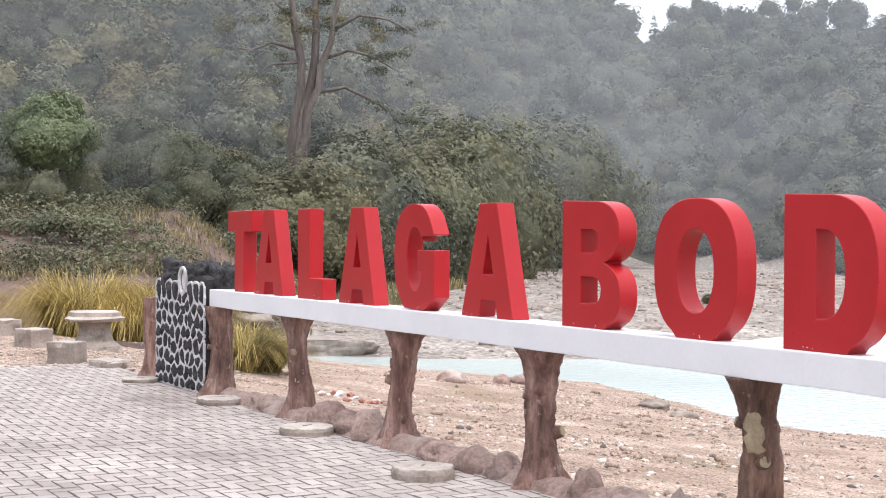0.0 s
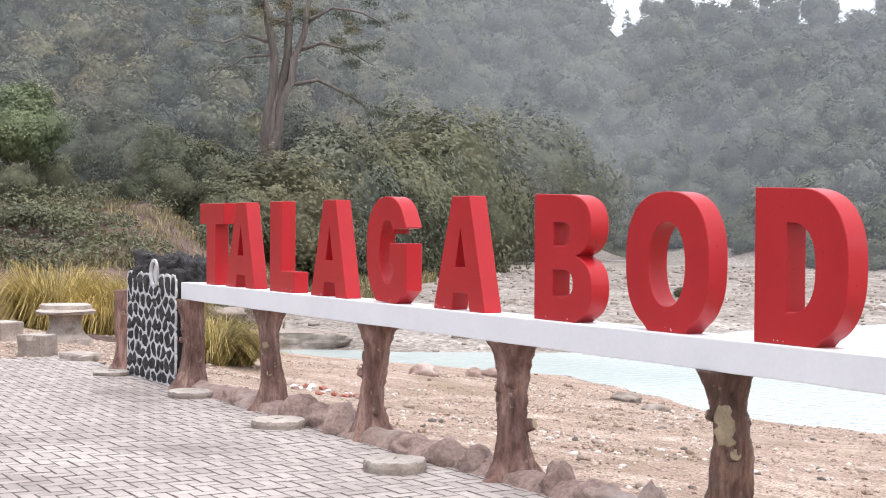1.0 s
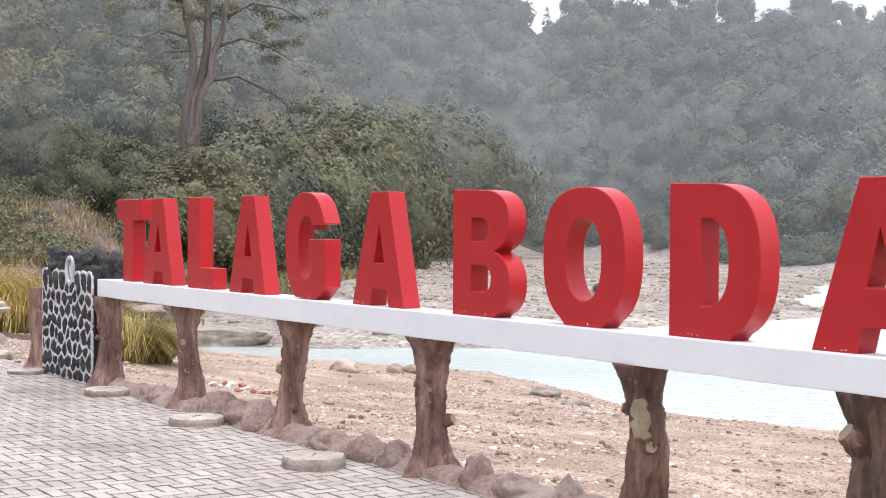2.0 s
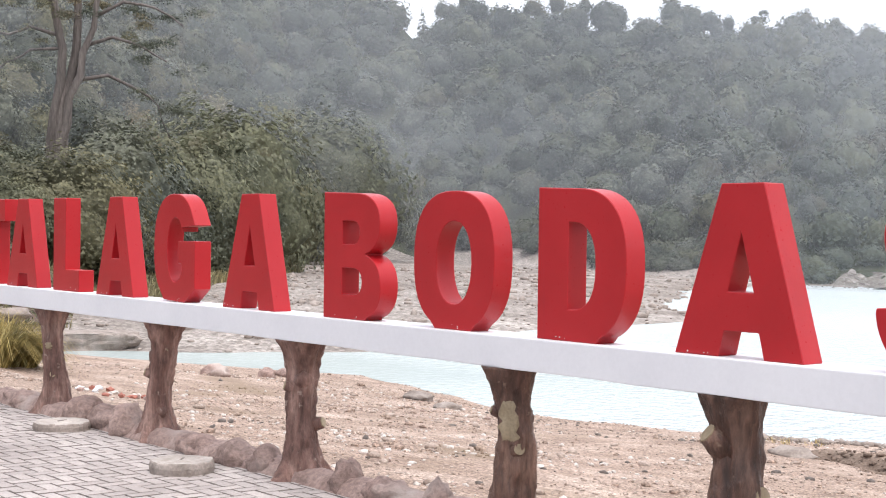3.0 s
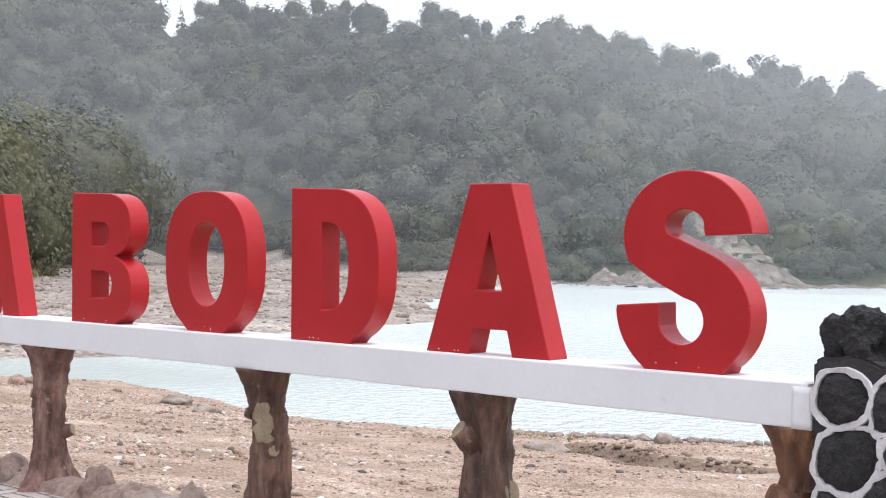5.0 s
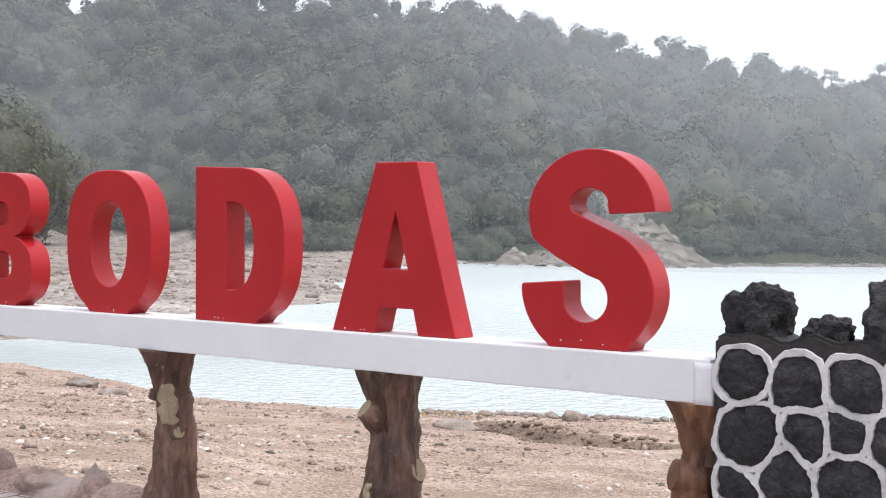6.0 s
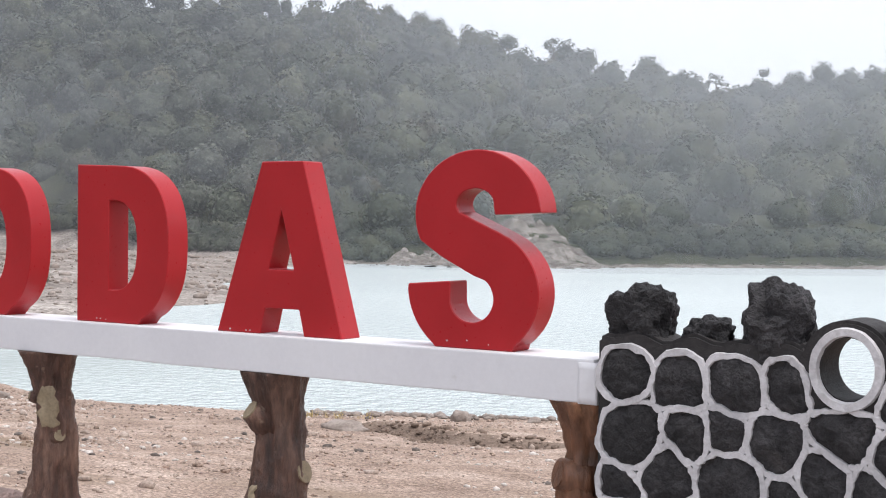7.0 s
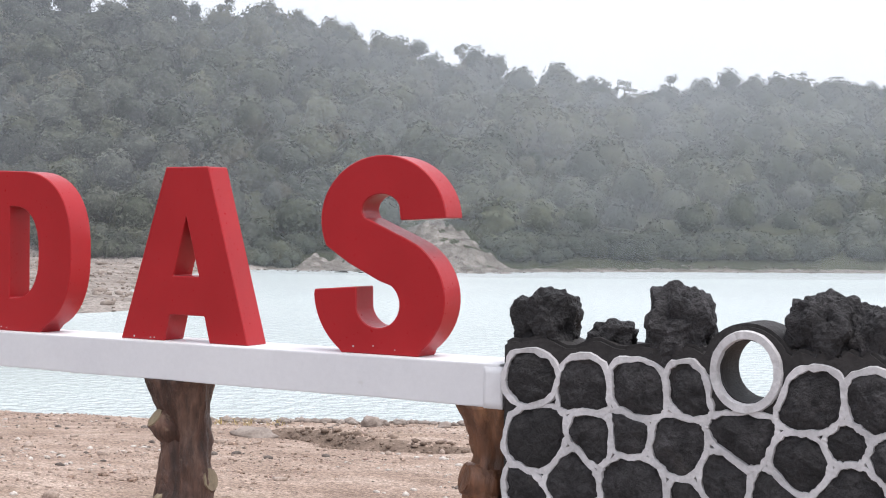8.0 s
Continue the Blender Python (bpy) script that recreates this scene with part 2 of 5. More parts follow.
a_both.operation = "MULTIPLY"
al.new(a_swell.outputs[0], a_both.inputs[0])
al.new(a_calm.outputs[0], a_both.inputs[1])
al.new(a_both.outputs[0], a_bump.inputs["Strength"])
al.new(a_fine.outputs[0], a_bump.inputs["Height"])
al.new(a_bump.outputs[0], ab.inputs["Normal"])

# misty haze over the crater lake: thin whitish sheets, mostly clear to what lies behind
MIST, vn, vl, vb = material("haze_sheet", 1.0, 0.0)
v_place = vn.new("ShaderNodeSeparateXYZ")
vl.new(vn.new("ShaderNodeNewGeometry").outputs["Position"], v_place.inputs[0])


def drift(axis, a, b, lo, hi):
    """A density that runs from lo to hi between two places along an axis."""
    r = vn.new("ShaderNodeMapRange")
    for key, value in (("From Min", a), ("From Max", b), ("To Min", lo), ("To Max", hi)):
        r.inputs[key].default_value = value
    vl.new(v_place.outputs[axis], r.inputs["Value"])
    return r.outputs[0]


def times(a, b):
    x = vn.new("ShaderNodeMath")
    x.operation = "MULTIPLY"
    vl.new(a, x.inputs[0])
    if isinstance(b, float):
        x.inputs[1].default_value = b
    else:
        vl.new(b, x.inputs[1])
    return x.outputs[0]


v_puff = vn.new("ShaderNodeMapRange")
v_puff.inputs["From Min"].default_value, v_puff.inputs["From Max"].default_value = 0.30, 0.70
v_puff.inputs["To Min"].default_value, v_puff.inputs["To Max"].default_value = 0.65, 1.22
vl.new(noise_tex(vn, vl, 0.022, 3, 0.5, stretch=(1, 1, 1.8)).outputs[0], v_puff.inputs["Value"])
v_dense = times(times(times(v_puff.outputs[0], drift(1, 15.0, 80.0, 0.46, 1.0)), times(drift(2, -2.0, 13.0, 1.7, 1.0), drift(0, -130.0, -40.0, 1.15, 0.95))), times(drift(2, 12.0, 36.0, 1.0, 0.30), MIST_DENSITY))
vb.inputs["Base Color"].default_value = (0.90, 0.93, 0.975, 1)
v_fwd, v_both, v_clear, v_mix = vn.new("ShaderNodeBsdfTranslucent"), vn.new("ShaderNodeMixShader"), vn.new("ShaderNodeBsdfTransparent"), vn.new("ShaderNodeMixShader")
v_fwd.inputs[0].default_value = (0.90, 0.93, 0.975, 1)
v_both.inputs[0].default_value = 0.5
vl.new(vb.outputs[0], v_both.inputs[1])
vl.new(v_fwd.outputs[0], v_both.inputs[2])
vl.new(v_dense, v_mix.inputs[0])
vl.new(v_clear.outputs[0], v_mix.inputs[1])
vl.new(v_both.outputs[0], v_mix.inputs[2])
vl.new(v_mix.outputs[0], vn["Material Output"].inputs[0])


# ---- helpers for building ----
def thing(name, place=(0, 0, 0), label="", category="", group="", kind=""):
    ob = new(name)
    ob.location = place
    return tagged(ob, label, category, group, kind)


def mesh_of(name, bm, mat, smooth=False):
    me = bpy.data.meshes.new(name)
    bm.to_mesh(me)
    bm.free()
    for mm in mat if isinstance(mat, (list, tuple)) else [mat]:
        me.materials.append(mm)
    if smooth:
        me.shade_smooth()
    return me


def part(name, bm, mat, parent, label="", smooth=False, at=None):
    ob = new(name, mesh_of(name, bm, mat, smooth))
    ob.parent = parent
    if at:
        ob.location = at
    return tagged(ob, label)


def quads(name, verts, faces, mats, index=None, smooth=False):
    """A mesh from numpy arrays: verts (n, 3), faces (m, 3 or 4)."""
    me = bpy.data.meshes.new(name)
    k = faces.shape[1]
    me.vertices.add(len(verts))
    me.vertices.foreach_set("co", np.ascontiguousarray(verts, np.float32).ravel())
    me.loops.add(faces.size)
    me.loops.foreach_set("vertex_index", np.ascontiguousarray(faces, np.int32).ravel())
    me.polygons.add(len(faces))
    me.polygons.foreach_set("loop_start", np.arange(0, faces.size, k, dtype=np.int32))
    for mm in mats:
        me.materials.append(mm)
    if index is not None:
        me.polygons.foreach_set("material_index", np.ascontiguousarray(index, np.int32))
    me.update(calc_edges=True)
    if smooth:
        me.shade_smooth()
    return me


def value_noise(x, y, scale, seed):
    """Smooth noise from -1 to 1 on numpy arrays."""
    r = np.random.RandomState(seed)
    table = r.uniform(-1, 1, (64, 64))
    u, v = x * scale + 1000, y * scale + 1000
    i, j = np.floor(u).astype(int), np.floor(v).astype(int)
    fu, fv = u - i, v - j
    fu, fv = fu * fu * (3 - 2 * fu), fv * fv * (3 - 2 * fv)
    i0, i1, j0, j1 = i % 64, (i + 1) % 64, j % 64, (j + 1) % 64
    return (table[i0, j0] * (1 - fu) + table[i1, j0] * fu) * (1 - fv) + (table[i0, j1] * (1 - fu) + table[i1, j1] * fu) * fv


# ---- the lie of the land ----
LAKE = -1.46
OX, OY = 0.0, -4.8
FOOT = ([-180, -110, -95, -85, -78, -72, -66, -61, -57, -50, -45, -38, -30, -25, -14, 0, 60, 180],
        [120, 70, 58, 56, 60, 64, 72, 100, 122, 112, 98, 90, 86, 92, 98, 104, 120, 120])
CREST = ([-180, -110, -80, -66, -57, -53.9, -53.3, -52.2, -51.6, -48, -46.7, -44.8, -38, -34.9, -30.2, -25.6, -21, -15.7, 0, 60, 180],
         [8, 13.0, 13.5, 12.55, 10.8, 10.3, 8.8, 8.8, 9.9, 10.15, 9.85, 9.65, 9.25, 8.45, 7.25, 6.7, 6.15, 6.1, 6.15, 7, 8])
SHORE = ([-60, -40, -36, -33, -30.5, -28, -26.5, -25.7, -24, -22.8, -20.3, -18, -16.5, -14.7, -13, -11, -9, 0, 30],
         [4, 5, 6.5, 7.0, 7.4, 8.5, 9.3, 11.4, 12.4, 12, 11.8, 11, 11.1, 11.6, 12.2, 13.4, 14.5, 18, 26])
SHOAL = [(-34.5, 8.6), (-31.1, 11.9), (-29.4, 13.9), (-28.2, 15.4), (-28.6, 18), (-30.8, 23), (-33.5, 30.5), (-34.1, 33.1), (-41.1, 41.6), (-50.8, 53.6),
         (-52, 60), (-60, 80), (-120, 140), (-190, 60), (-90, 12), (-48, 7.6)]
RISE = 85.0


def inside(px, py, poly):
    """Distance into the polygon; negative outside it."""
    d = np.full(px.shape, 1e9)
    odd = np.zeros(px.shape, bool)
    for (ax, ay), (bx, by) in zip(poly, poly[1:] + poly[:1]):
        ex, ey = bx - ax, by - ay
        t = np.clip(((px - ax) * ex + (py - ay) * ey) / (ex * ex + ey * ey), 0, 1)
        d = np.minimum(d, np.hypot(px - ax - t * ex, py - ay - t * ey))
        cross = (ay > py) != (by > py)
        odd ^= cross & (px < ex * (py - ay) / (ey if ey else 1e-9) + ax)
    return np.where(odd, d, -d)


def bearing(x, y):
    return np.degrees(np.arctan2(x - OX, y - OY)), np.hypot(x - OX, y - OY)


def land(x, y):
    """Height of the ground, and what covers it: 0 gravel, 1 shore mud, 2 bank earth, 3 forest floor, 4 scree."""
    x, y = np.asarray(x, float), np.asarray(y, float)
    az, r = bearing(x, y)
    rough = value_noise(x, y, 0.35, 3) * 0.6 + value_noise(x, y, 1.1, 4) * 0.3 + value_noise(x, y, 2.9, 5) * 0.15
    near = np.interp(y / np.interp(x, *SHORE), [-1, 0.012, 0.05, 0.2, 0.32, 0.52, 0.7, 0.86, 0.97, 1, 1.15, 1.6],
                     [0, -0.03, -0.08, -0.36, -0.57, -0.83, -1.06, -1.28, -1.41, -1.46, -1.8, -2.6])
    near = near + np.where((y > 0.4) | (x < -17.2), 0.045, 0) * rough * np.clip(np.maximum(y - 0.4, -x - 17.2), 0, 1)
    edge = np.interp(x, [-11.2, -10.6, -10.2, -9.8, -9.3, -9.0, -8.4, -7.8, -7.2], [9.9, 9.85, 9.62, 9.62, 9.0, 8.82, 8.85, 8.92, 9.0]) + 0.1 * value_noise(x, y * 0, 2.3, 6)
    v = y - edge
    cut = np.interp(x, [-11.2, -10.5, -9.0, -8.0, -7.3], [0, 1, 0.9, 0.8, 0])
    near = near - 0.24 * cut * np.where(v < -0.06, np.exp(np.minimum(v + 0.06, 0) / 0.45), np.clip(0.8 - v / 0.3, 0, 1)) + 0.05 * cut * np.exp(-np.clip(v, 0, 9) / 0.3) * (v > 0)
    into = inside(x, y, SHOAL) + value_noise(x, y, 0.12, 8) * 2.0 + value_noise(x, y, 0.5, 9) * 0.5
    shoal = np.where(into > 0, LAKE + np.minimum(into * 0.07, 0.3) + np.clip(into - 4, 0, 60) * 0.012 + 0.14 * rough * np.clip(into * 0.3, 0, 1), LAKE + into * 0.2)
    left = np.interp(r, [0, 19, 24, 31, 36, 41, 46, 56, 66, 90], [-3, -3, -0.30, -0.25, 0.2, 1.15, 2.1, 2.7, 3.3, 4.4]) + 0.25 * rough
    left = left - np.clip((az + 71.5) * 0.6, 0, 8)
    foot, crest = np.interp(az, *FOOT), np.interp(az, *CREST)
    foot = foot + value_noise(x, y, 0.06, 11) * 4
    top = np.tan(np.radians(crest)) * (foot + RISE) + 1.57 - 5.2
    s = (r - foot) / RISE
    hill = np.where(s < 0, s * 60, np.where(s < 1, top * (0.9 * s + 0.1 * s * s) + 0.3 * np.clip(s * 25, 0, 1), top - (s - 1) * 14)) + value_noise(x, y, 0.05, 12) * 1.2 * np.clip(s, 0, 1) + LAKE * np.clip(1 - s * 4, 0, 1)
    z = np.maximum(np.maximum(near, np.maximum(shoal, left)), np.maximum(hill, -2.6))
    front = (y < 0.2) & (x > -17) & (az > -180)
    z = np.where(front & (hill < 0), 0, z)
    cover = np.where(z == shoal, 1, np.where(z == left, 2, np.where(z == hill, 3, 0)))
    cover = np.where((cover == 0) & (cut > 0.1) & (v > -0.2) & (v < 0.16), 4, cover)
    cover = np.where((cover == 0) & (r > 40) & (az < 30) & (az > -100), 1, cover)
    return z, cover


def steps(*spans):
    """Grid lines: (from, to, step) one after the other."""
    return np.unique(np.concatenate([np.arange(a, b, s) for a, b, s in spans]).round(3))


gx = steps((-2500, -400, 300), (-400, -200, 25), (-200, -60, 2.5), (-60, -34, 0.8), (-34, -18, 0.22), (-18, 0, 0.11), (0, 12, 0.6), (12, 60, 4), (60, 400, 20), (400, 2600, 300))
gy = steps((-2500, -300, 300), (-300, -40, 20), (-40, -6, 2), (-6, 0, 0.5), (0, 14, 0.11), (14, 40, 0.5), (40, 160, 2.5), (160, 400, 20), (400, 2600, 300))
X, Y = np.meshgrid(gx, gy)
Z, COVER = land(X, Y)
Z[(Y < 0.1) & (X > -17.0) & (X < 3.0) & (Y > -9.0)] = -0.1
idx = np.arange(X.size).reshape(X.shape)
faces = np.stack([idx[:-1, :-1], idx[:-1, 1:], idx[1:, 1:], idx[1:, :-1]], -1).reshape(-1, 4)
ground = new("ground", quads("ground", np.stack([X, Y, Z], -1).reshape(-1, 3), faces, [GRAVEL, MUD, EARTH, FLOOR, SCARP], COVER[:-1, :-1].ravel(), True))
tagged(ground, "pinkish gravel slope running down to the lake, grey mud shore beyond", "ground", kind="structure")

wx, wy = steps((-200, -40, 10), (-40, 10, 2.5), (10, 201, 12)), steps((3, 40, 2.5), (40, 221, 12))
WX, WY = np.meshgrid(wx, wy)
wi = np.arange(WX.size).reshape(WX.shape)
lake = new("water", quads("water", np.stack([WX, WY, np.full(WX.shape, LAKE)], -1).reshape(-1, 3), np.stack([wi[:-1, :-1], wi[:-1, 1:], wi[1:, 1:], wi[1:, :-1]], -1).reshape(-1, 4), [WATER]))
tagged(lake, "milky pale turquoise crater lake with small ripples", "lake", kind="structure")


# ---- leaves ----
def leaf_cloud(rng, blobs, count, size, shell=0.55, up=0.35, stray=0.42, corners=4):
    """Leaf quads spread through the outer part of blobs (x, y, z, rx, rz): arrays (count, 4, 3)."""
    blobs = np.array(blobs, float)
    weight = blobs[:, 3] ** 2
    which = rng.choice(len(blobs), count, p=weight / weight.sum())
    d = rng.normal(size=(count, 3))
    d /= np.linalg.norm(d, axis=1)[:, None]
    d[:, 2] = np.where(d[:, 2] < -0.35, -d[:, 2], d[:, 2])
    rad = shell + (1 - shell) * rng.uniform(0, 1, count) ** 0.6
    rad = rad * (1 + 0.12 * rng.normal(size=count))
    b = blobs[which]
    c = b[:, :3] + d * rad[:, None] * np.stack([b[:, 3], b[:, 3], b[:, 4]], -1)
    nrm = d + rng.normal(size=(count, 3)) * stray + [0, 0, up]
    nrm /= np.linalg.norm(nrm, axis=1)[:, None]
    t = np.cross(nrm, rng.normal(size=(count, 3)))
    t /= np.linalg.norm(t, axis=1)[:, None]
    u = np.cross(nrm, t)
    s = size * rng.uniform(0.55, 1.25, count)[:, None]
    if corners == 3:
        return np.stack([c - t * s, c + t * s * 0.6 - u * s * 0.6, c + t * s * 0.6 + u * s * 0.6], 1)
    return np.stack([c - t * s, c - u * s * 0.5, c + t * s, c + u * s * 0.5 + nrm * s * 0.2], 1)


def leaves_mesh(name, cloud, mats):
    n, k = cloud.shape[:2]
    return quads(name, cloud.reshape(-1, 3), np.arange(k * n).reshape(-1, k), mats)


def tube(bm, pts, radii, sides=8, rng=None, wobble=0.0, cap=True):
    """A tapered limb along points."""
    rings = []
    for k, (p, rad) in enumerate(zip(pts, radii)):
        p = Vector(p)
        way = (Vector(pts[min(k + 1, len(pts) - 1)]) - Vector(pts[max(k - 1, 0)])).normalized()
        side = way.orthogonal().normalized() if abs(way.z) < 0.9 else Vector((1, 0, 0))
        side = (side - way * side.dot(way)).normalized()
        other = way.cross(side)
        ring = []
        for j in range(sides):
            a = 2 * math.pi * j / sides
            q = rad * (1 + (rng.uniform(-wobble, wobble) if rng else 0))
            ring.append(bm.verts.new(p + (side * math.cos(a) + other * math.sin(a)) * q))
        rings.append(ring)
    for a, b in zip(rings, rings[1:]):
        for j in range(sides):
            bm.faces.new((a[j], a[(j + 1) % sides], b[(j + 1) % sides], b[j]))
    if cap:
        bm.faces.new(rings[0][::-1])
        bm.faces.new(rings[-1])
    return rings


# ---- woods on the crater slopes ----
wrng = np.random.RandomState(7)


def crown_template(seed, leaves, size, level, rng, stray=0.45):
    """A crown of radius 1: a lumpy leafy mass (verts, faces), and leaves (n, 3, 3) standing all over it."""
    off = Vector((seed * 3.3, seed * 1.7, seed * 0.9))

    def skin(d):
        """How far the leaf mass reaches in a direction: rounded clumps with clefts between, drawn in below."""
        p = Vector((d[0], d[1], d[2] * 1.15))
        lump = 0.5 - noise.voronoi(p * 1.9 + off)[0][0]
        taper = 1.0 if d[2] > 0 else 1 - 0.22 * d[2] * d[2]
        return (0.72 + 0.44 * lump + 0.20 * noise.noise(p * 1.2 + off) + 0.17 * (0.5 - noise.voronoi(p * 4.6 + off)[0][0])) * taper

    bm = bmesh.new()
    bmesh.ops.create_icosphere(bm, subdivisions=level, radius=1)
    for v in bm.verts:
        v.co *= skin(v.co) * 0.82
    bm.verts.index_update()
    V, F = np.array([v.co[:] for v in bm.verts]), np.array([[v.index for v in f.verts] for f in bm.faces])
    bm.free()
    d = rng.normal(size=(leaves, 3))
    d /= np.linalg.norm(d, axis=1)[:, None]
    d[:, 2] = np.where(d[:, 2] < -0.75, -d[:, 2], d[:, 2])
    c = d * np.array([skin(q) for q in d])[:, None] * rng.uniform(0.86, 1.12, leaves)[:, None]
    nrm = d + rng.normal(size=(leaves, 3)) * stray + [0, 0, 0.2]
    nrm /= np.linalg.norm(nrm, axis=1)[:, None]
    t = np.cross(nrm, rng.normal(size=(leaves, 3)))
    t /= np.linalg.norm(t, axis=1)[:, None]
    u = np.cross(nrm, t)
    w = size * rng.uniform(0.55, 1.25, leaves)[:, None]
    return np.stack([c - t * w, c + t * w * 0.6 - u * w * 0.6, c + t * w * 0.6 + u * w * 0.6], 1), V, F


templates = [crown_template(k, 720, 0.092, 2, wrng, 0.3) for k in range(12)]
fine_templates = [crown_template(k + 20, 1300, 0.068, 2, wrng, 0.3) for k in range(12)]
openwork = [(leaf_cloud(wrng, [(wrng.uniform(-0.5, 0.5), wrng.uniform(-0.5, 0.5), wrng.uniform(-0.4, 0.4), wrng.uniform(0.28, 0.45), 0.26) for _ in range(9)], 480, 0.09, 0.2, 0.35, 0.42, 3), None, None) for _ in range(5)]


def plant(rows):
    """Crowns (x, y, z, radius, height factor, template), turned and joined: verts, faces and the tone of each crown."""
    verts, faces, tones, count = [], [], [], 0
    for px, py, pz, rad, tall, (soup, V, F) in rows:
        a = wrng.uniform(0, 2 * math.pi)
        c, s = math.cos(a), math.sin(a)
        turn = np.array([[c, s, 0], [-s, c, 0], [0, 0, tall]]) * rad
        n = 3 * len(soup)
        tone = (0, 0, 1, 2, 3, 0, 1, 2)[wrng.randint(8)]
        tones.append(np.full(len(soup) + (0 if V is None else len(F)), tone))
        verts.append(soup.reshape(-1, 3) @ turn + [px, py, pz])
        faces.append(np.arange(n).reshape(-1, 3) + count)
        count += n
        if V is not None:
            verts.append(V @ turn + [px, py, pz])
            faces.append(F + count)
            count += len(V)
    return np.concatenate(verts), np.concatenate(faces), np.concatenate(tones)


def scar(az):
    """How far up the slope the bare landslip reaches at a bearing."""
    return float(np.interp(az, [-36.5, -35.5, -32.6, -31.9, -28.2, -27.4], [0, 0.035, 0.035, 0.185, 0.02, 0]))


far_rows, near_rows, ridge_rows, stems = [], [], [], bmesh.new()
tries = 0
while len(far_rows) + len(near_rows) < 1550 and tries < 30000:
    tries += 1
    # an even spread over the slope, denser where it is seen closest
    az = -84 + 77 * (tries * 0.7548776662 % 1) if tries % 6 else -74 + 19 * (tries * 0.618034 % 1)
    foot = float(np.interp(az, *FOOT))
    s = -0.012 + 1.012 * (tries * 0.5698402910 % 1) + wrng.uniform(-0.006, 0.006)
    s = s if s < 0 else s ** 0.85
    r = foot + RISE * s
    px, py = OX + r * math.sin(radians(az)), OY + r * math.cos(radians(az))
    if s < scar(az) + 0.012:
        continue
    if wrng.uniform() > (0.9 if az < -68 else 1.0):
        continue
    pz = float(land(px, py)[0])
    if -53.9 < az < -51.7 and s > 0.9:
        continue
    rad = wrng.uniform(1.4, 3.2) * (0.72 + 0.42 * s) * (0.75 if s > 0.9 else 1.0)
    if s < 0.06:
        rad *= 0.55
    near = az + wrng.uniform(-3, 3) < -56 - 8 * s
    row = (px, py, pz + rad * wrng.uniform(0.1, 0.75), rad, wrng.uniform(0.8, 1.2), (fine_templates if near else templates)[wrng.randint(12)])
    (near_rows if near else far_rows).append(row)
for _ in range(700):
    az = wrng.uniform(-66, -8)
    s = wrng.uniform(0.0, 0.05)
    if s < scar(az) + 0.01:
        continue
    r = float(np.interp(az, *FOOT)) + RISE * s
    px, py = OX + r * math.sin(radians(az)), OY + r * math.cos(radians(az))
    pz, rad = float(land(px, py)[0]), wrng.uniform(0.7, 1.4)
    if pz > LAKE + 0.05:
        (near_rows if az < -57 else far_rows).append((px, py, pz + rad * 0.3, rad, 0.8, templates[wrng.randint(10)]))
crest_az = [-28.2, -29.6, -19.1, -15.0, -23.2, -25.7, -34.9, -21.5, -17.2, -31.4, -39.0, -42.5, -47.0, -50.6, -12.0]
for k in range(112):
    az = crest_az[k] if k < 15 else wrng.uniform(-63, -7)
    r = float(np.interp(az, *FOOT)) + RISE * wrng.uniform(0.96, 1.02)
    px, py = OX + r * math.sin(radians(az)), OY + r * math.cos(radians(az))
    pz = float(land(px, py)[0])
    rad, up = (wrng.uniform(1.3, 2.1), wrng.uniform(2.6, 3.8)) if k < 15 else (wrng.uniform(1.0, 2.4), wrng.uniform(0.8, 2.7))
    if k >= 15 and -54.0 < az < -51.4:
        continue
    ridge_rows.append((px, py, pz + up, rad, wrng.uniform(0.85, 1.35), openwork[k % 5] if k < 15 and k % 3 == 1 else templates[k % 12]))
    tube(stems, [(px, py, pz - 0.5), (px + 0.2, py, pz + up * 0.6), (px, py, pz + up)], [0.14, 0.1, 0.05], 5)
# the dark cone of a conifer standing in the notch of the skyline
cone = [(0, 0, -0.9 + 0.3 * k, 0.5 * (1 - k / 7.5), 0.22) for k in range(7)]
r = float(np.interp(-52.4, *FOOT)) + RISE
px, py = OX + r * math.sin(radians(-52.4)), OY + r * math.cos(radians(-52.4))
ridge_rows.append((px, py, float(land(px, py)[0]) + 2.6, 2.6, 1.1, (leaf_cloud(wrng, cone, 600, 0.09, 0.4, 0.35, 0.42, 3), None, None)))
def planted(name, rows, mats):
    V, F, tones = plant(rows)
    return new(name, quads(name, V, F, mats, tones))


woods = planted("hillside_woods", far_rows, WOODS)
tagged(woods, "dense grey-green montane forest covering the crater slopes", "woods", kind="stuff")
stand = planted("near_woods", near_rows, WOODS_NEAR)
tagged(stand, "dull green woods on the near slope, some crowns browning", "woods", kind="stuff")
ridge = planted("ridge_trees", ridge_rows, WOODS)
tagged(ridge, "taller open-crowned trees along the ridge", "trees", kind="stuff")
stem_ob = new("ridge_trunks", mesh_of("ridge_trunks", stems, TRUNK))
tagged(stem_ob, "thin bare trunks of the ridge trees", "trunks", kind="stuff")

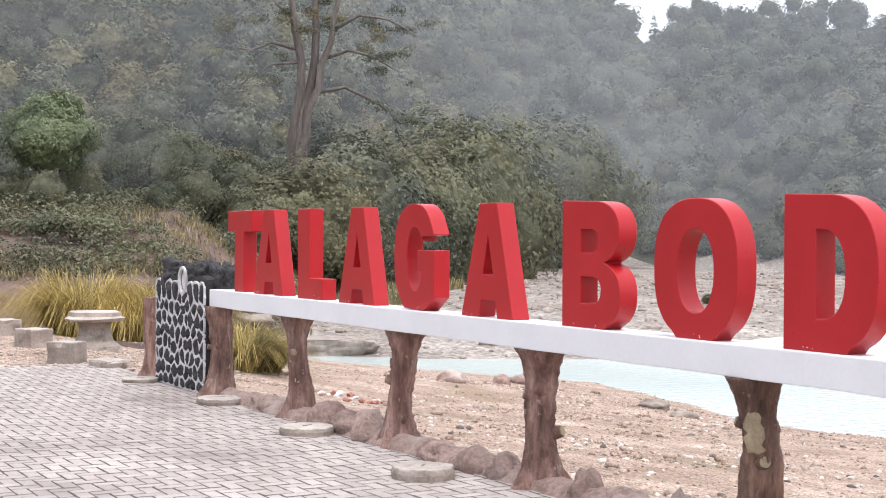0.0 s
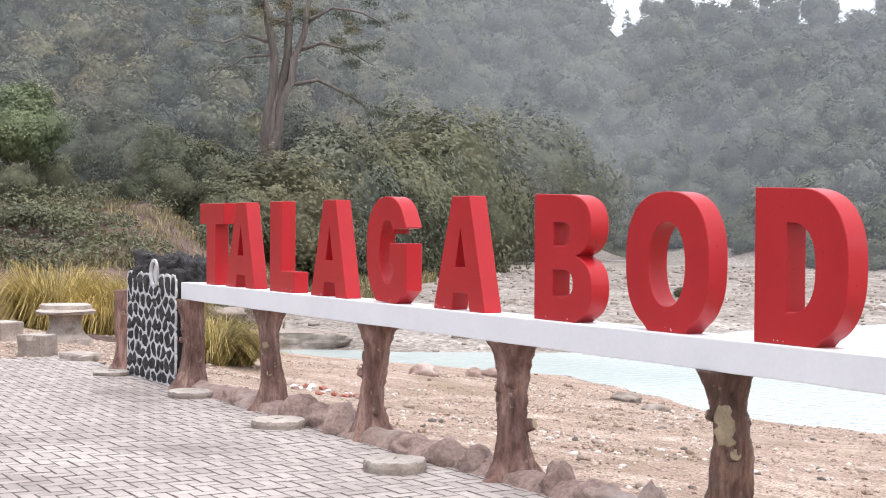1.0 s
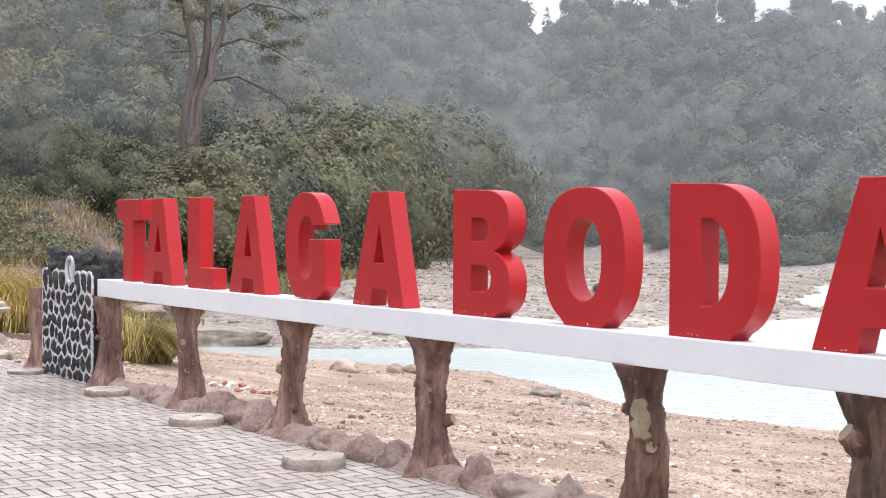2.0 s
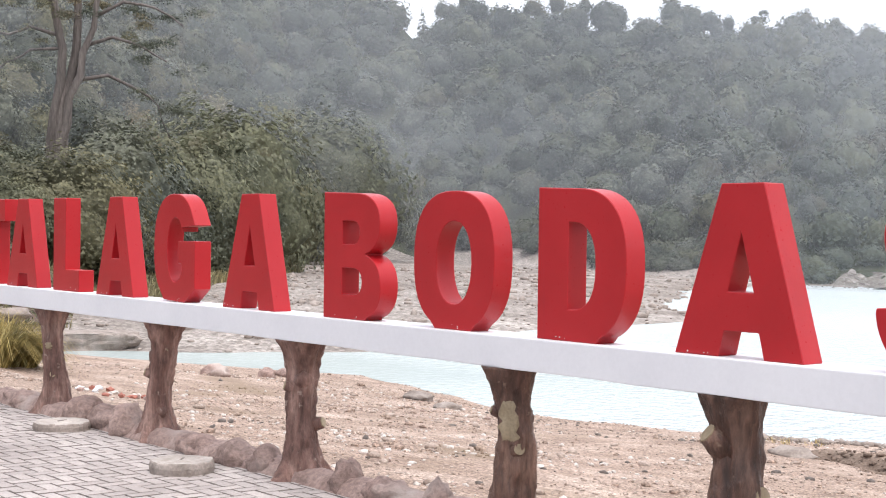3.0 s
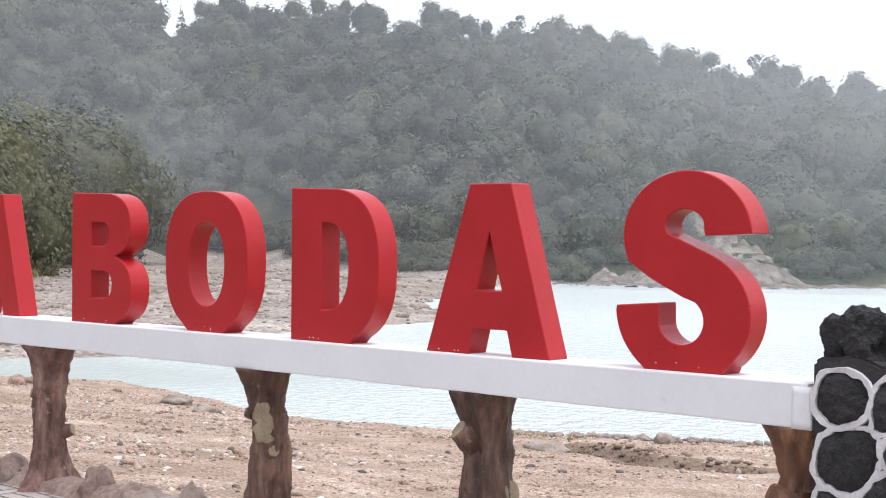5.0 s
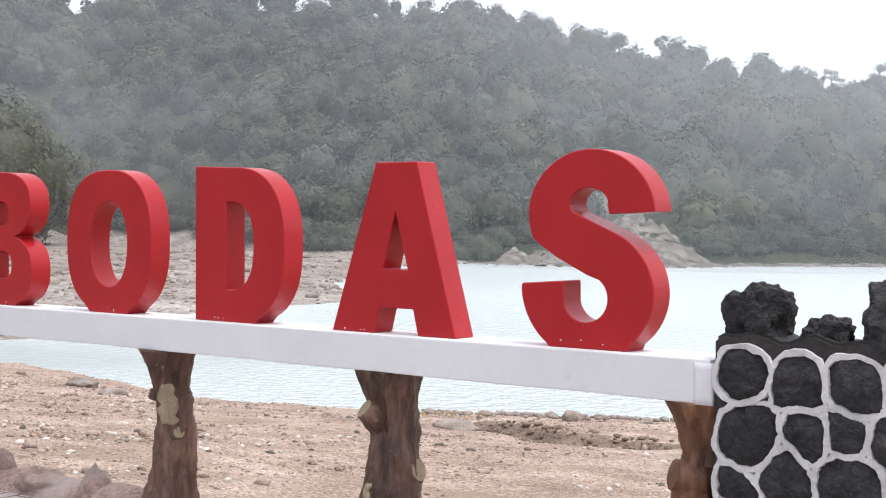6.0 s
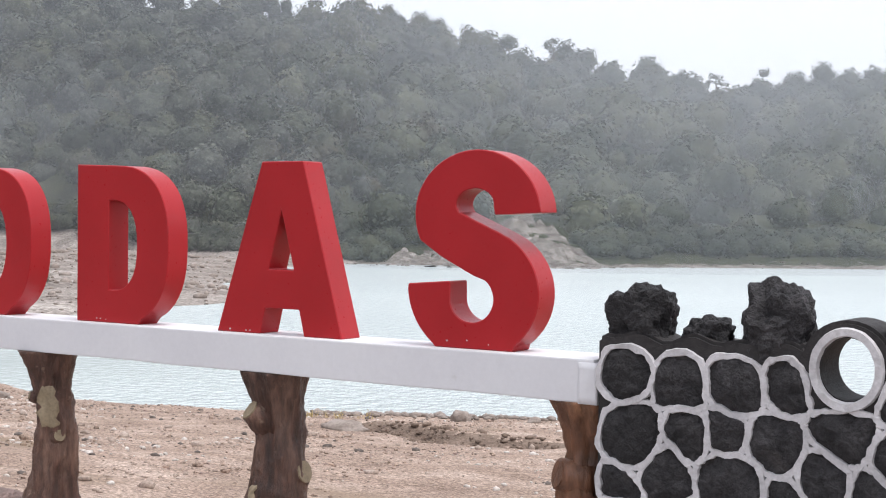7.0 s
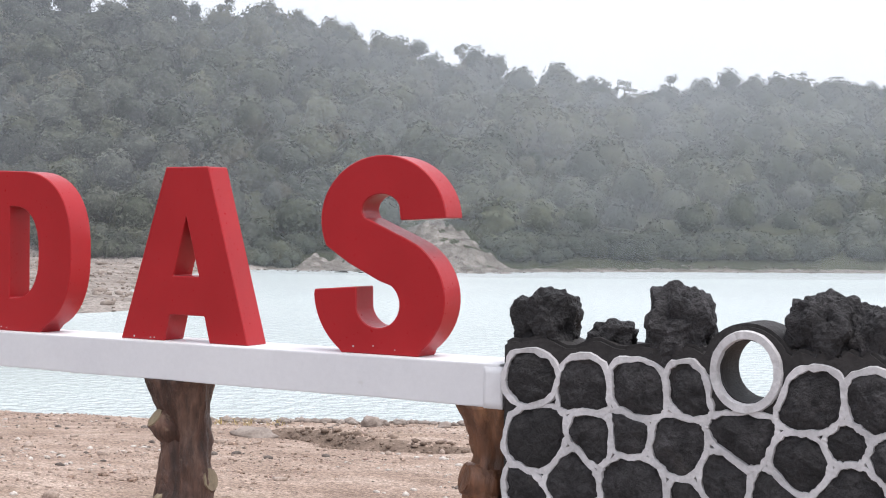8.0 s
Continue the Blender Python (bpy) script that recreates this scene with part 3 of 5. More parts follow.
# haze sheets, one behind the other from the water up the wooded slope
ma = np.arange(-100.0, 40.1, 1.0)
mfoot = np.convolve(np.interp(np.arange(-108.0, 48.1, 1.0), *FOOT), np.full(17, 1 / 17), "valid")
mh = np.array([-3.0, 4.0, 12.0, 22.0, 34.0, 48.0, 64.0])
veil_v, veil_f = [], []
for k, off in enumerate((-9.0, 10.0, 29.0, 48.0, 67.0)):
    rr = mfoot + off + 3.0 * np.sin(ma * 0.11 + k * 2.1)
    A, HH = np.meshgrid(np.arange(len(ma)), mh)
    sway = 2.5 * np.sin(HH * 0.09 + A * 0.06 + k)
    veil_v.append(np.stack([OX + (rr[A] + sway) * np.sin(np.radians(ma[A])), OY + (rr[A] + sway) * np.cos(np.radians(ma[A])), HH], -1).reshape(-1, 3))
    gi = np.arange(A.size).reshape(A.shape) + k * A.size
    veil_f.append(np.stack([gi[:-1, :-1], gi[:-1, 1:], gi[1:, 1:], gi[1:, :-1]], -1).reshape(-1, 4))
mist = new("lake_mist", quads("lake_mist", np.concatenate(veil_v), np.concatenate(veil_f), [MIST], None, True))
tagged(mist, "thin pale sheets standing in for misty haze over the lake and wooded slope", "mist", kind="stuff")


# ---- the sign: beam, letters, trunk posts ----
BEAM_Z0, BEAM_Z1 = 0.866, 1.031


def box(bm, x0, x1, y0, y1, z0, z1):
    v = [bm.verts.new((x, y, z)) for z in (z0, z1) for y in (y0, y1) for x in (x0, x1)]
    for f in ((0, 1, 3, 2), (4, 6, 7, 5), (0, 4, 5, 1), (2, 3, 7, 6), (0, 2, 6, 4), (1, 5, 7, 3)):
        bm.faces.new([v[k] for k in f])
    bmesh.ops.recalc_face_normals(bm, faces=bm.faces)


def rounded(bm, width, segments=2):
    bmesh.ops.bevel(bm, geom=[e for e in bm.edges if e.calc_face_angle(0) > 0.5], offset=width, segments=segments, affect="EDGES", profile=0.6)


bm = bmesh.new()
n_bay = 40
for k in range(n_bay + 1):
    x = -13.22 + (13.22 - 2.40) * k / n_bay
    w = 0.0015 * math.sin(k * 1.7) + random.uniform(-0.001, 0.001)
    ring = [bm.verts.new(p) for p in ((x, -0.055 + w, BEAM_Z0 + w), (x, -0.055 + w, BEAM_Z1), (x, 0.205, BEAM_Z1), (x, 0.205, BEAM_Z0 + w))]
    if k:
        for j in range(4):
            bm.faces.new((last[j], last[(j + 1) % 4], ring[(j + 1) % 4], ring[j]))
    else:
        bm.faces.new(ring)
    last = ring
bm.faces.new(last[::-1])
bmesh.ops.recalc_face_normals(bm, faces=bm.faces)
rounded(bm, 0.006)
beam = new("sign_beam", mesh_of("sign_beam", bm, WHITE))
tagged(beam, "long white-painted concrete beam carrying the red letters", "beam")

bm = bmesh.new()
box(bm, -2.465, -2.385, -0.058, 0.0, BEAM_Z0 - 0.004, BEAM_Z1 - 0.012)
bmesh.ops.subdivide_edges(bm, edges=list(bm.edges), cuts=5, use_grid_fill=True)
for v in bm.verts:
    w = 0.012 * noise.noise(v.co * 22)
    v.co += Vector((w * 1.6 if v.co.x < -2.5 else 0, 0.45 * w - 0.002, 0))
part("plaster_patch", bm, WHITE, beam, "rough white plaster patch", smooth=True)

H, DEEP = 0.758, 0.13


def arc(cx, cz, rx, rz, a0, a1, n):
    return [(cx + rx * math.cos(radians(a0 + (a1 - a0) * k / n)), cz + rz * math.sin(radians(a0 + (a1 - a0) * k / n))) for k in range(n + 1)]


def superarc(cx, cz, rx, rz, a0, a1, n, p=2.4):
    out = []
    for k in range(n + 1):
        a = radians(a0 + (a1 - a0) * k / n)
        c, s = math.cos(a), math.sin(a)
        out.append((cx + rx * math.copysign(abs(c) ** (2 / p), c), cz + rz * math.copysign(abs(s) ** (2 / p), s)))
    return out


def glyph(ch):
    """Outer outline and holes of a letter, from its left foot."""
    if ch == "T":
        return [(0, H), (0.60, H), (0.60, 0.565), (0.405, 0.565), (0.405, 0), (0.175, 0), (0.175, 0.565), (0, 0.565)], []
    if ch == "L":
        return [(0, 0), (0.49, 0), (0.49, 0.175), (0.235, 0.175), (0.235, H), (0, H)], []
    if ch == "A":
        return [(0, 0), (0.24, 0), (0.268, 0.115), (0.452, 0.115), (0.48, 0), (0.68, 0), (0.47, H), (0.245, H)], [[(0.285, 0.285), (0.423, 0.285), (0.353, 0.545)]]
    if ch == "O":
        out = superarc(0.34, 0.375, 0.34, 0.375, -61, 241, 64, 2.5) + [(0.19, 0.0), (0.49, 0.0)]
        return out, [superarc(0.345, 0.362, 0.147, 0.225, 0, 360, 30, 2.2)[:-1]]
    if ch == "D":
        out = [(0, 0), (0.41, 0)] + superarc(0.26, 0.375, 0.345, 0.375, -64, 90, 22, 2.5) + [(0, H)]
        return out, [[(0.215, 0.155)] + superarc(0.24, 0.37, 0.16, 0.215, -90, 90, 16, 2.4) + [(0.215, 0.585)]]
    if ch == "B":
        out = [(0, 0), (0.42, 0)] + superarc(0.30, 0.20, 0.275, 0.20, -62, 68, 14, 2.4) + superarc(0.30, 0.565, 0.265, 0.185, -66, 90, 14, 2.4) + [(0, H)]
        return out, [[(0.19, 0.145), (0.30, 0.145)] + superarc(0.29, 0.225, 0.10, 0.08, -80, 80, 8, 2.4) + [(0.19, 0.305)],
                     [(0.19, 0.445), (0.29, 0.445)] + superarc(0.28, 0.515, 0.085, 0.07, -80, 80, 8, 2.4) + [(0.19, 0.585)]]
    if ch == "G":
        out = [(0.15, 0.012), (0.45, 0.0), (0.60, 0.10), (0.60, 0.435), (0.355, 0.435), (0.355, 0.275), (0.405, 0.275)]
        out += superarc(0.315, 0.365, 0.115, 0.225, -30, -180, 12, 2.2) + superarc(0.315, 0.365, 0.115, 0.235, 180, 32, 14, 2.2)
        out += [(0.415, 0.53), (0.60, 0.545)] + superarc(0.30, 0.385, 0.30, 0.385, 34, 224, 30, 2.4)
        return out, []
    # S: a wide band along a double bend
    out = superarc(0.325, 0.535, 0.295, 0.258, 2, 204, 30, 2.0) + [(0.095, 0.405), (0.165, 0.362), (0.25, 0.322), (0.315, 0.292)]
    out += arc(0.306, 0.20, 0.102, 0.095, 52, -168, 20) + [(0.205, 0.255), (0.203, 0.268), (0.0, 0.252)]
    out += arc(0.31, 0.25, 0.314, 0.295, 184, 232, 9) + [(0.135, 0.0), (0.50, 0.0)] + arc(0.315, 0.225, 0.302, 0.262, -50, 56, 18)
    out += [(0.435, 0.465), (0.37, 0.492), (0.29, 0.525)] + arc(0.318, 0.577, 0.088, 0.062, 212, -8, 16) + [(0.412, 0.535), (0.617, 0.545)]
    return out, []


def letter(ch, x, width, y=0.0, squash=1.0):
    outer, holes = glyph(ch)
    span = max(p[0] for p in outer)
    bm = bmesh.new()
    loops = []
    for poly in [outer] + holes:
        vs = [bm.verts.new((p[0] / span * width, 0, p[1])) for p in poly]
        loops += [bm.edges.new((a, b)) for a, b in zip(vs, vs[1:] + vs[:1])]
    bmesh.ops.triangle_fill(bm, edges=loops, use_beauty=True, use_dissolve=False)
    face = list(bm.faces)
    got = bmesh.ops.extrude_face_region(bm, geom=face)
    for v in got["geom"]:
        if isinstance(v, bmesh.types.BMVert):
            v.co.y += DEEP
    bmesh.ops.recalc_face_normals(bm, faces=bm.faces)
    bmesh.ops.bevel(bm, geom=[e for e in bm.edges if e.calc_face_angle(0) > 1.0], offset=0.004, segments=1, affect="EDGES")
    for f in bm.faces:
        f.smooth = True
    for e in bm.edges:
        e.smooth = e.calc_face_angle(0) < 0.45
    ob = new("letter", mesh_of("letter_" + ch, bm, RED))
    ob.location = (x, y, BEAM_Z1)
    crng = random.Random(ch + str(x))
    feet = {"T": (0.20, 0.36), "L": (0.03, 0.44), "A": (0.03, 0.2), "B": (0.04, 0.36), "D": (0.04, 0.36), "G": (0.2, 0.42), "O": (0.22, 0.44), "S": (0.18, 0.46)}[ch]
    for _ in range(3):
        bm = bmesh.new()
        cx, cz, size = crng.uniform(*feet), crng.uniform(0.004, 0.035), crng.uniform(0.003, 0.006)
        rim = [bm.verts.new((cx + size * crng.uniform(0.5, 1.2) * math.cos(a), -0.0015, max(0.002, cz + size * crng.uniform(0.4, 0.9) * math.sin(a)))) for a in (0, 0.9, 1.8, 2.7, 3.6, 4.5, 5.4)]
        foot = [bm.verts.new((v.co.x, 0.002, v.co.z)) for v in rim]
        bm.faces.new(rim)
        for p in range(7):
            bm.faces.new((rim[p], foot[p], foot[(p + 1) % 7], rim[(p + 1) % 7]))
        bmesh.ops.recalc_face_normals(bm, faces=bm.faces)
        part("paint_chip", bm, WHITE_LINE, ob, "pale chip where the red paint is gone")
    return tagged(ob, "red gloss-painted concrete capital letter %s standing on the white beam" % ch, "letter", "letters on the beam")


for ch, x, w in (("T", -12.86, 0.60), ("A", -12.20, 0.67), ("L", -11.20, 0.50), ("A", -10.38, 0.64), ("G", -9.41, 0.61), ("A", -8.41, 0.66),
                 ("B", -7.19, 0.585), ("O", -6.29, 0.69), ("D", -5.265, 0.615), ("A", -4.342, 0.712), ("S", -3.29, 0.62)):
    letter(ch, x, w)


def trunk_post(x, y, seed, stubs, waist=0.09, top=0.15, bark=None, patches=(), height=BEAM_Z0, base=0.0, name="trunk_post", belly=0.0):
    """A post like a sawn tree trunk: flared root, knotted waist, spreading head."""
    rng = random.Random(seed)
    ob = thing(name, (x, y, base), "brown tree-trunk post with sawn knots under the white beam", "post", "trunk posts")
    sides, rings = 44, 64
    ph = [rng.uniform(0, 6.28) for _ in range(6)]

    def skin(f, a, out=0.0):
        """A point of the trunk's surface, f up its height and a round it."""
        rad = waist * (1 + 0.07 * math.sin(f * 8 + ph[0])) + (top - waist) * max(0, (f - 0.78) / 0.22) ** 1.5 + 0.25 * math.exp(-f * 7.2) + belly * (0.5 - 0.5 * math.tanh((f - 0.73) * 16))
        flute = 1 + 0.09 * math.sin(3 * a + ph[3] + f * 1.5) + 0.05 * math.sin(7 * a + ph[4] + f * 3) + (0.36 * math.exp(-f * 7)) * math.sin(5 * a + ph[5])
        q = rad * flute + 0.010 * noise.noise(Vector((math.cos(a) * 2 + seed * 5, math.sin(a) * 2, f * 9))) + 0.009 * noise.noise(Vector((math.cos(a) * 5, math.sin(a) * 5 + seed, f * 22))) + 0.009 * noise.noise(Vector((math.cos(a) * 9, math.sin(a) * 9 + seed, f * 7))) + 0.005 * noise.noise(Vector((math.cos(a) * 14, math.sin(a) * 14 + seed, f * 50))) + out
        return (0.022 * math.sin(f * 5 + ph[1]) + q * math.cos(a), 0.014 * math.sin(f * 6 + ph[2]) + q * math.sin(a), -0.12 + (height + 0.12) * f)

    bm = bmesh.new()
    last = None
    for k in range(rings + 1):
        ring = [bm.verts.new(skin(k / rings, 2 * math.pi * j / sides)) for j in range(sides)]
        if last:
            for j in range(sides):
                bm.faces.new((last[j], last[(j + 1) % sides], ring[(j + 1) % sides], ring[j]))
        else:
            bm.faces.new(ring[::-1])
        last = ring
    bm.faces.new(last)
    part("trunk", bm, bark or BARK, ob, smooth=True)
    for f0, f1, a0, a1 in patches:
        # where the brown coat is gone
        bm = bmesh.new()
        rows = []
        for i in range(9):
            f = f0 + (f1 - f0) * i / 8
            squeeze = math.sin(math.pi * (0.12 + 0.76 * i / 8)) ** 0.5
            mid, half = (a0 + a1) / 2 + 5 * math.sin(i * 1.9), (a1 - a0) / 2 * squeeze * (1 + 0.15 * math.sin(i * 2.7))
            rows.append([bm.verts.new(skin(f, radians(mid + half * (j / 4 - 1)), 0.013 if 0 < j < 8 and 0 < i < 8 else -0.004)) for j in range(9)])
        for p, q in zip(rows, rows[1:]):
            for j in range(8):
                bm.faces.new((p[j], p[j + 1], q[j + 1], q[j]))
        part("bare_patch", bm, CUT, ob, "pale ochre bare patch", smooth=True)
    for _ in range(2):
        # smooth healed-over knots
        z, a, size = rng.uniform(0.2, 0.66), rng.uniform(-175, 5), rng.uniform(0.022, 0.036)
        way = Vector((math.cos(radians(a)), math.sin(radians(a)), rng.uniform(-0.1, 0.3))).normalized()
        p0 = Vector((0, 0, z))
        bm = bmesh.new()
        tube(bm, [p0 + way * waist * 0.6, p0 + way * waist * 0.95, p0 + way * (waist + 0.004), p0 + way * (waist + 0.012)], [size * 1.9, size * 1.5, size, size * 0.45], 12, rng, 0.12)
        part("knot", bm, bark or BARK, ob, smooth=True)
    for z, a, size, out, *rise in stubs:
        way = Vector((math.cos(radians(a)), math.sin(radians(a)), rise[0] if rise else 0.25)).normalized()
        b2 = bmesh.new()
        p0 = Vector((0, 0, z - 0.05))
        tube(b2, [p0, p0 + way * (waist * 0.9), p0 + way * (waist + out)], [size * 1.5, size * 1.25, size], 12, rng, 0.08)
        knot = part("knot", b2, bark or BARK, ob, smooth=True)
        b3 = bmesh.new()
        e = p0 + way * (waist + out)
        tube(b3, [e - way * 0.004, e + way * 0.006], [size * 0.9, size * 0.86], 12, rng, 0.06)
        part("cut_face", b3, CUT if size < 0.058 else BARK_WARM, knot, "pale sawn knot face" if size < 0.058 else "brown sawn knot face")
    return ob


POSTS = [(-13.14, 0.10, [(0.5, -110, 0.025, 0.02)], []), (-11.33, 0.085, [(0.62, -115, 0.02, 0.02), (0.35, -35, 0.028, 0.012)], [(0.66, 0.72, -80, -30)]),
         (-9.44, 0.082, [(0.52, -112, 0.03, 0.035), (0.70, 5, 0.022, 0.015)], []), (-7.52, 0.09, [(0.60, -118, 0.03, 0.03), (0.37, 32, 0.036, 0.05)], []),
         (-5.53, 0.092, [(0.66, -128, 0.025, 0.02), (0.47, -22, 0.034, 0.022)], [(0.61, 0.83, -96, -28)]),
         (-4.05, 0.112, [(0.65, -120, 0.052, 0.045, 0.75), (0.44, 4, 0.057, 0.04)], [(0.36, 0.50, -124, -102)]),
         (-2.48, 0.062, [(0.60, -128, 0.06, 0.075)], []), (-15.35, 0.10, [], [])]
for k, (x, waist, stubs, bare) in enumerate(POSTS):
    trunk_post(x, 0.03 if k == 0 else 0.08, k + 1, stubs, waist, (0.13, 0.14, 0.15, 0.165, 0.15, 0.15, 0.14, 0.11)[k], BARK_WARM if k == 6 else BARK_DARK if k in (4, 5) else None, bare, belly=0.045 if k == 6 else 0.0)


# ---- rocks ----
def rock_mesh(name, seed, sx, sy, sz, mat, rough=0.25, fine=0.0, level=3, sharp=1.6, smooth=True, flat=0.0, block=0.0):
    """A boulder: a ball pushed in and out by noise, its foot a little below z = 0."""
    bm = bmesh.new()
    bmesh.ops.create_icosphere(bm, subdivisions=level, radius=1)
    off = Vector((seed * 3.7, seed * 1.3, seed * 5.1))
    for v in bm.verts:
        p = v.co.copy()
        q = 1 + rough * noise.noise(p * sharp + off) + rough * 0.5 * noise.noise(p * sharp * 2.3 + off)
        if fine:
            q += fine * (1.8 * (0.45 - noise.voronoi(p * 1.7 + off)[0][0]) + 0.9 * (0.45 - noise.voronoi(p * 4.2 + off)[0][0]) + 0.5 * noise.noise(p * 9 + off))
        if block:
            p *= (1 / max(abs(p.x), abs(p.y), abs(p.z))) ** block
        p = p * q
        if flat and p.z > flat:
            p.z = flat + (p.z - flat) * 0.15
        v.co = Vector((p.x * sx, p.y * sy, p.z * sz + sz * 0.55))
    return mesh_of(name, bm, mat, smooth)


def boulder(name, x, y, sx, sy, sz, seed, mat, label, category, group="", rough=0.25, sink=0.0, level=3, turn=0, fine=0.0, flat=0.0):
    ob = new(name, rock_mesh(name, seed, sx, sy, sz, mat, rough, fine, level, flat=flat))
    zz = 0.0 if (y < 0.3 and x > -17) else float(land(x, y)[0])
    ob.location, ob.rotation_euler = (x, y, zz - sink), (0, 0, radians(turn))
    return tagged(ob, label, category, group)


# ---- walls of lava stone ----
def clip(poly, nx, nz, d):
    """The part of a polygon where nx * x + nz * z <= d."""
    out = []
    for (ax, az), (bx, bz) in zip(poly, poly[1:] + poly[:1]):
        fa, fb = nx * ax + nz * az - d, nx * bx + nz * bz - d
        if fa <= 0:
            out.append((ax, az))
        if fa * fb < 0:
            t = fa / (fa - fb)
            out.append((ax + (bx - ax) * t, az + (bz - az) * t))
    return out


def soften(poly):
    """Rounds the corners, then lets the line waver."""
    for cut in (0.23, 0.25, 0.25):
        nxt = []
        for (ax, az), (bx, bz) in zip(poly, poly[1:] + poly[:1]):
            nxt += [(ax * (1 - cut) + bx * cut, az * (1 - cut) + bz * cut), (ax * cut + bx * (1 - cut), az * cut + bz * (1 - cut))]
        poly = nxt
    return [(x + 0.016 * noise.noise(Vector((x * 8, z * 8, 1))) + 0.007 * noise.noise(Vector((x * 30, z * 30, 7))), z + 0.016 * noise.noise(Vector((x * 8, z * 8, 5))) + 0.007 * noise.noise(Vector((x * 30, z * 30, 3)))) for x, z in poly]


def shrink(poly, d):
    cx, cz = sum(p[0] for p in poly) / len(poly), sum(p[1] for p in poly) / len(poly)
    out = []
    for x, z in poly:
        r = math.hypot(x - cx, z - cz) or 1
        out.append((x - (x - cx) / r * d, z - (z - cz) / r * d))
    return out


def band(bm, poly, wide, y, high, rng, jag=0.34):
    """A raised painted line along a closed outline."""
    n = len(poly)
    rows = []
    for k in range(n):
        (ax, az), (x, z), (bx, bz) = poly[k - 1], poly[k], poly[(k + 1) % n]
        tx, tz = bx - ax, bz - az
        m = math.hypot(tx, tz) or 1
        px, pz = -tz / m, tx / m
        w = wide * (1 + rng.uniform(-jag, jag))
        rows.append([bm.verts.new((x + px * w * o, y - h, z + pz * w * o)) for o, h in ((-0.5, -0.006), (-0.36, high), (0.36, high * rng.uniform(0.8, 1.1)), (0.5, -0.006))])
    for a, b in zip(rows, rows[1:] + rows[:1]):
        for j in range(3):
            bm.faces.new((a[j], a[j + 1], b[j + 1], b[j]))
    bmesh.ops.recalc_face_normals(bm, faces=bm.faces)


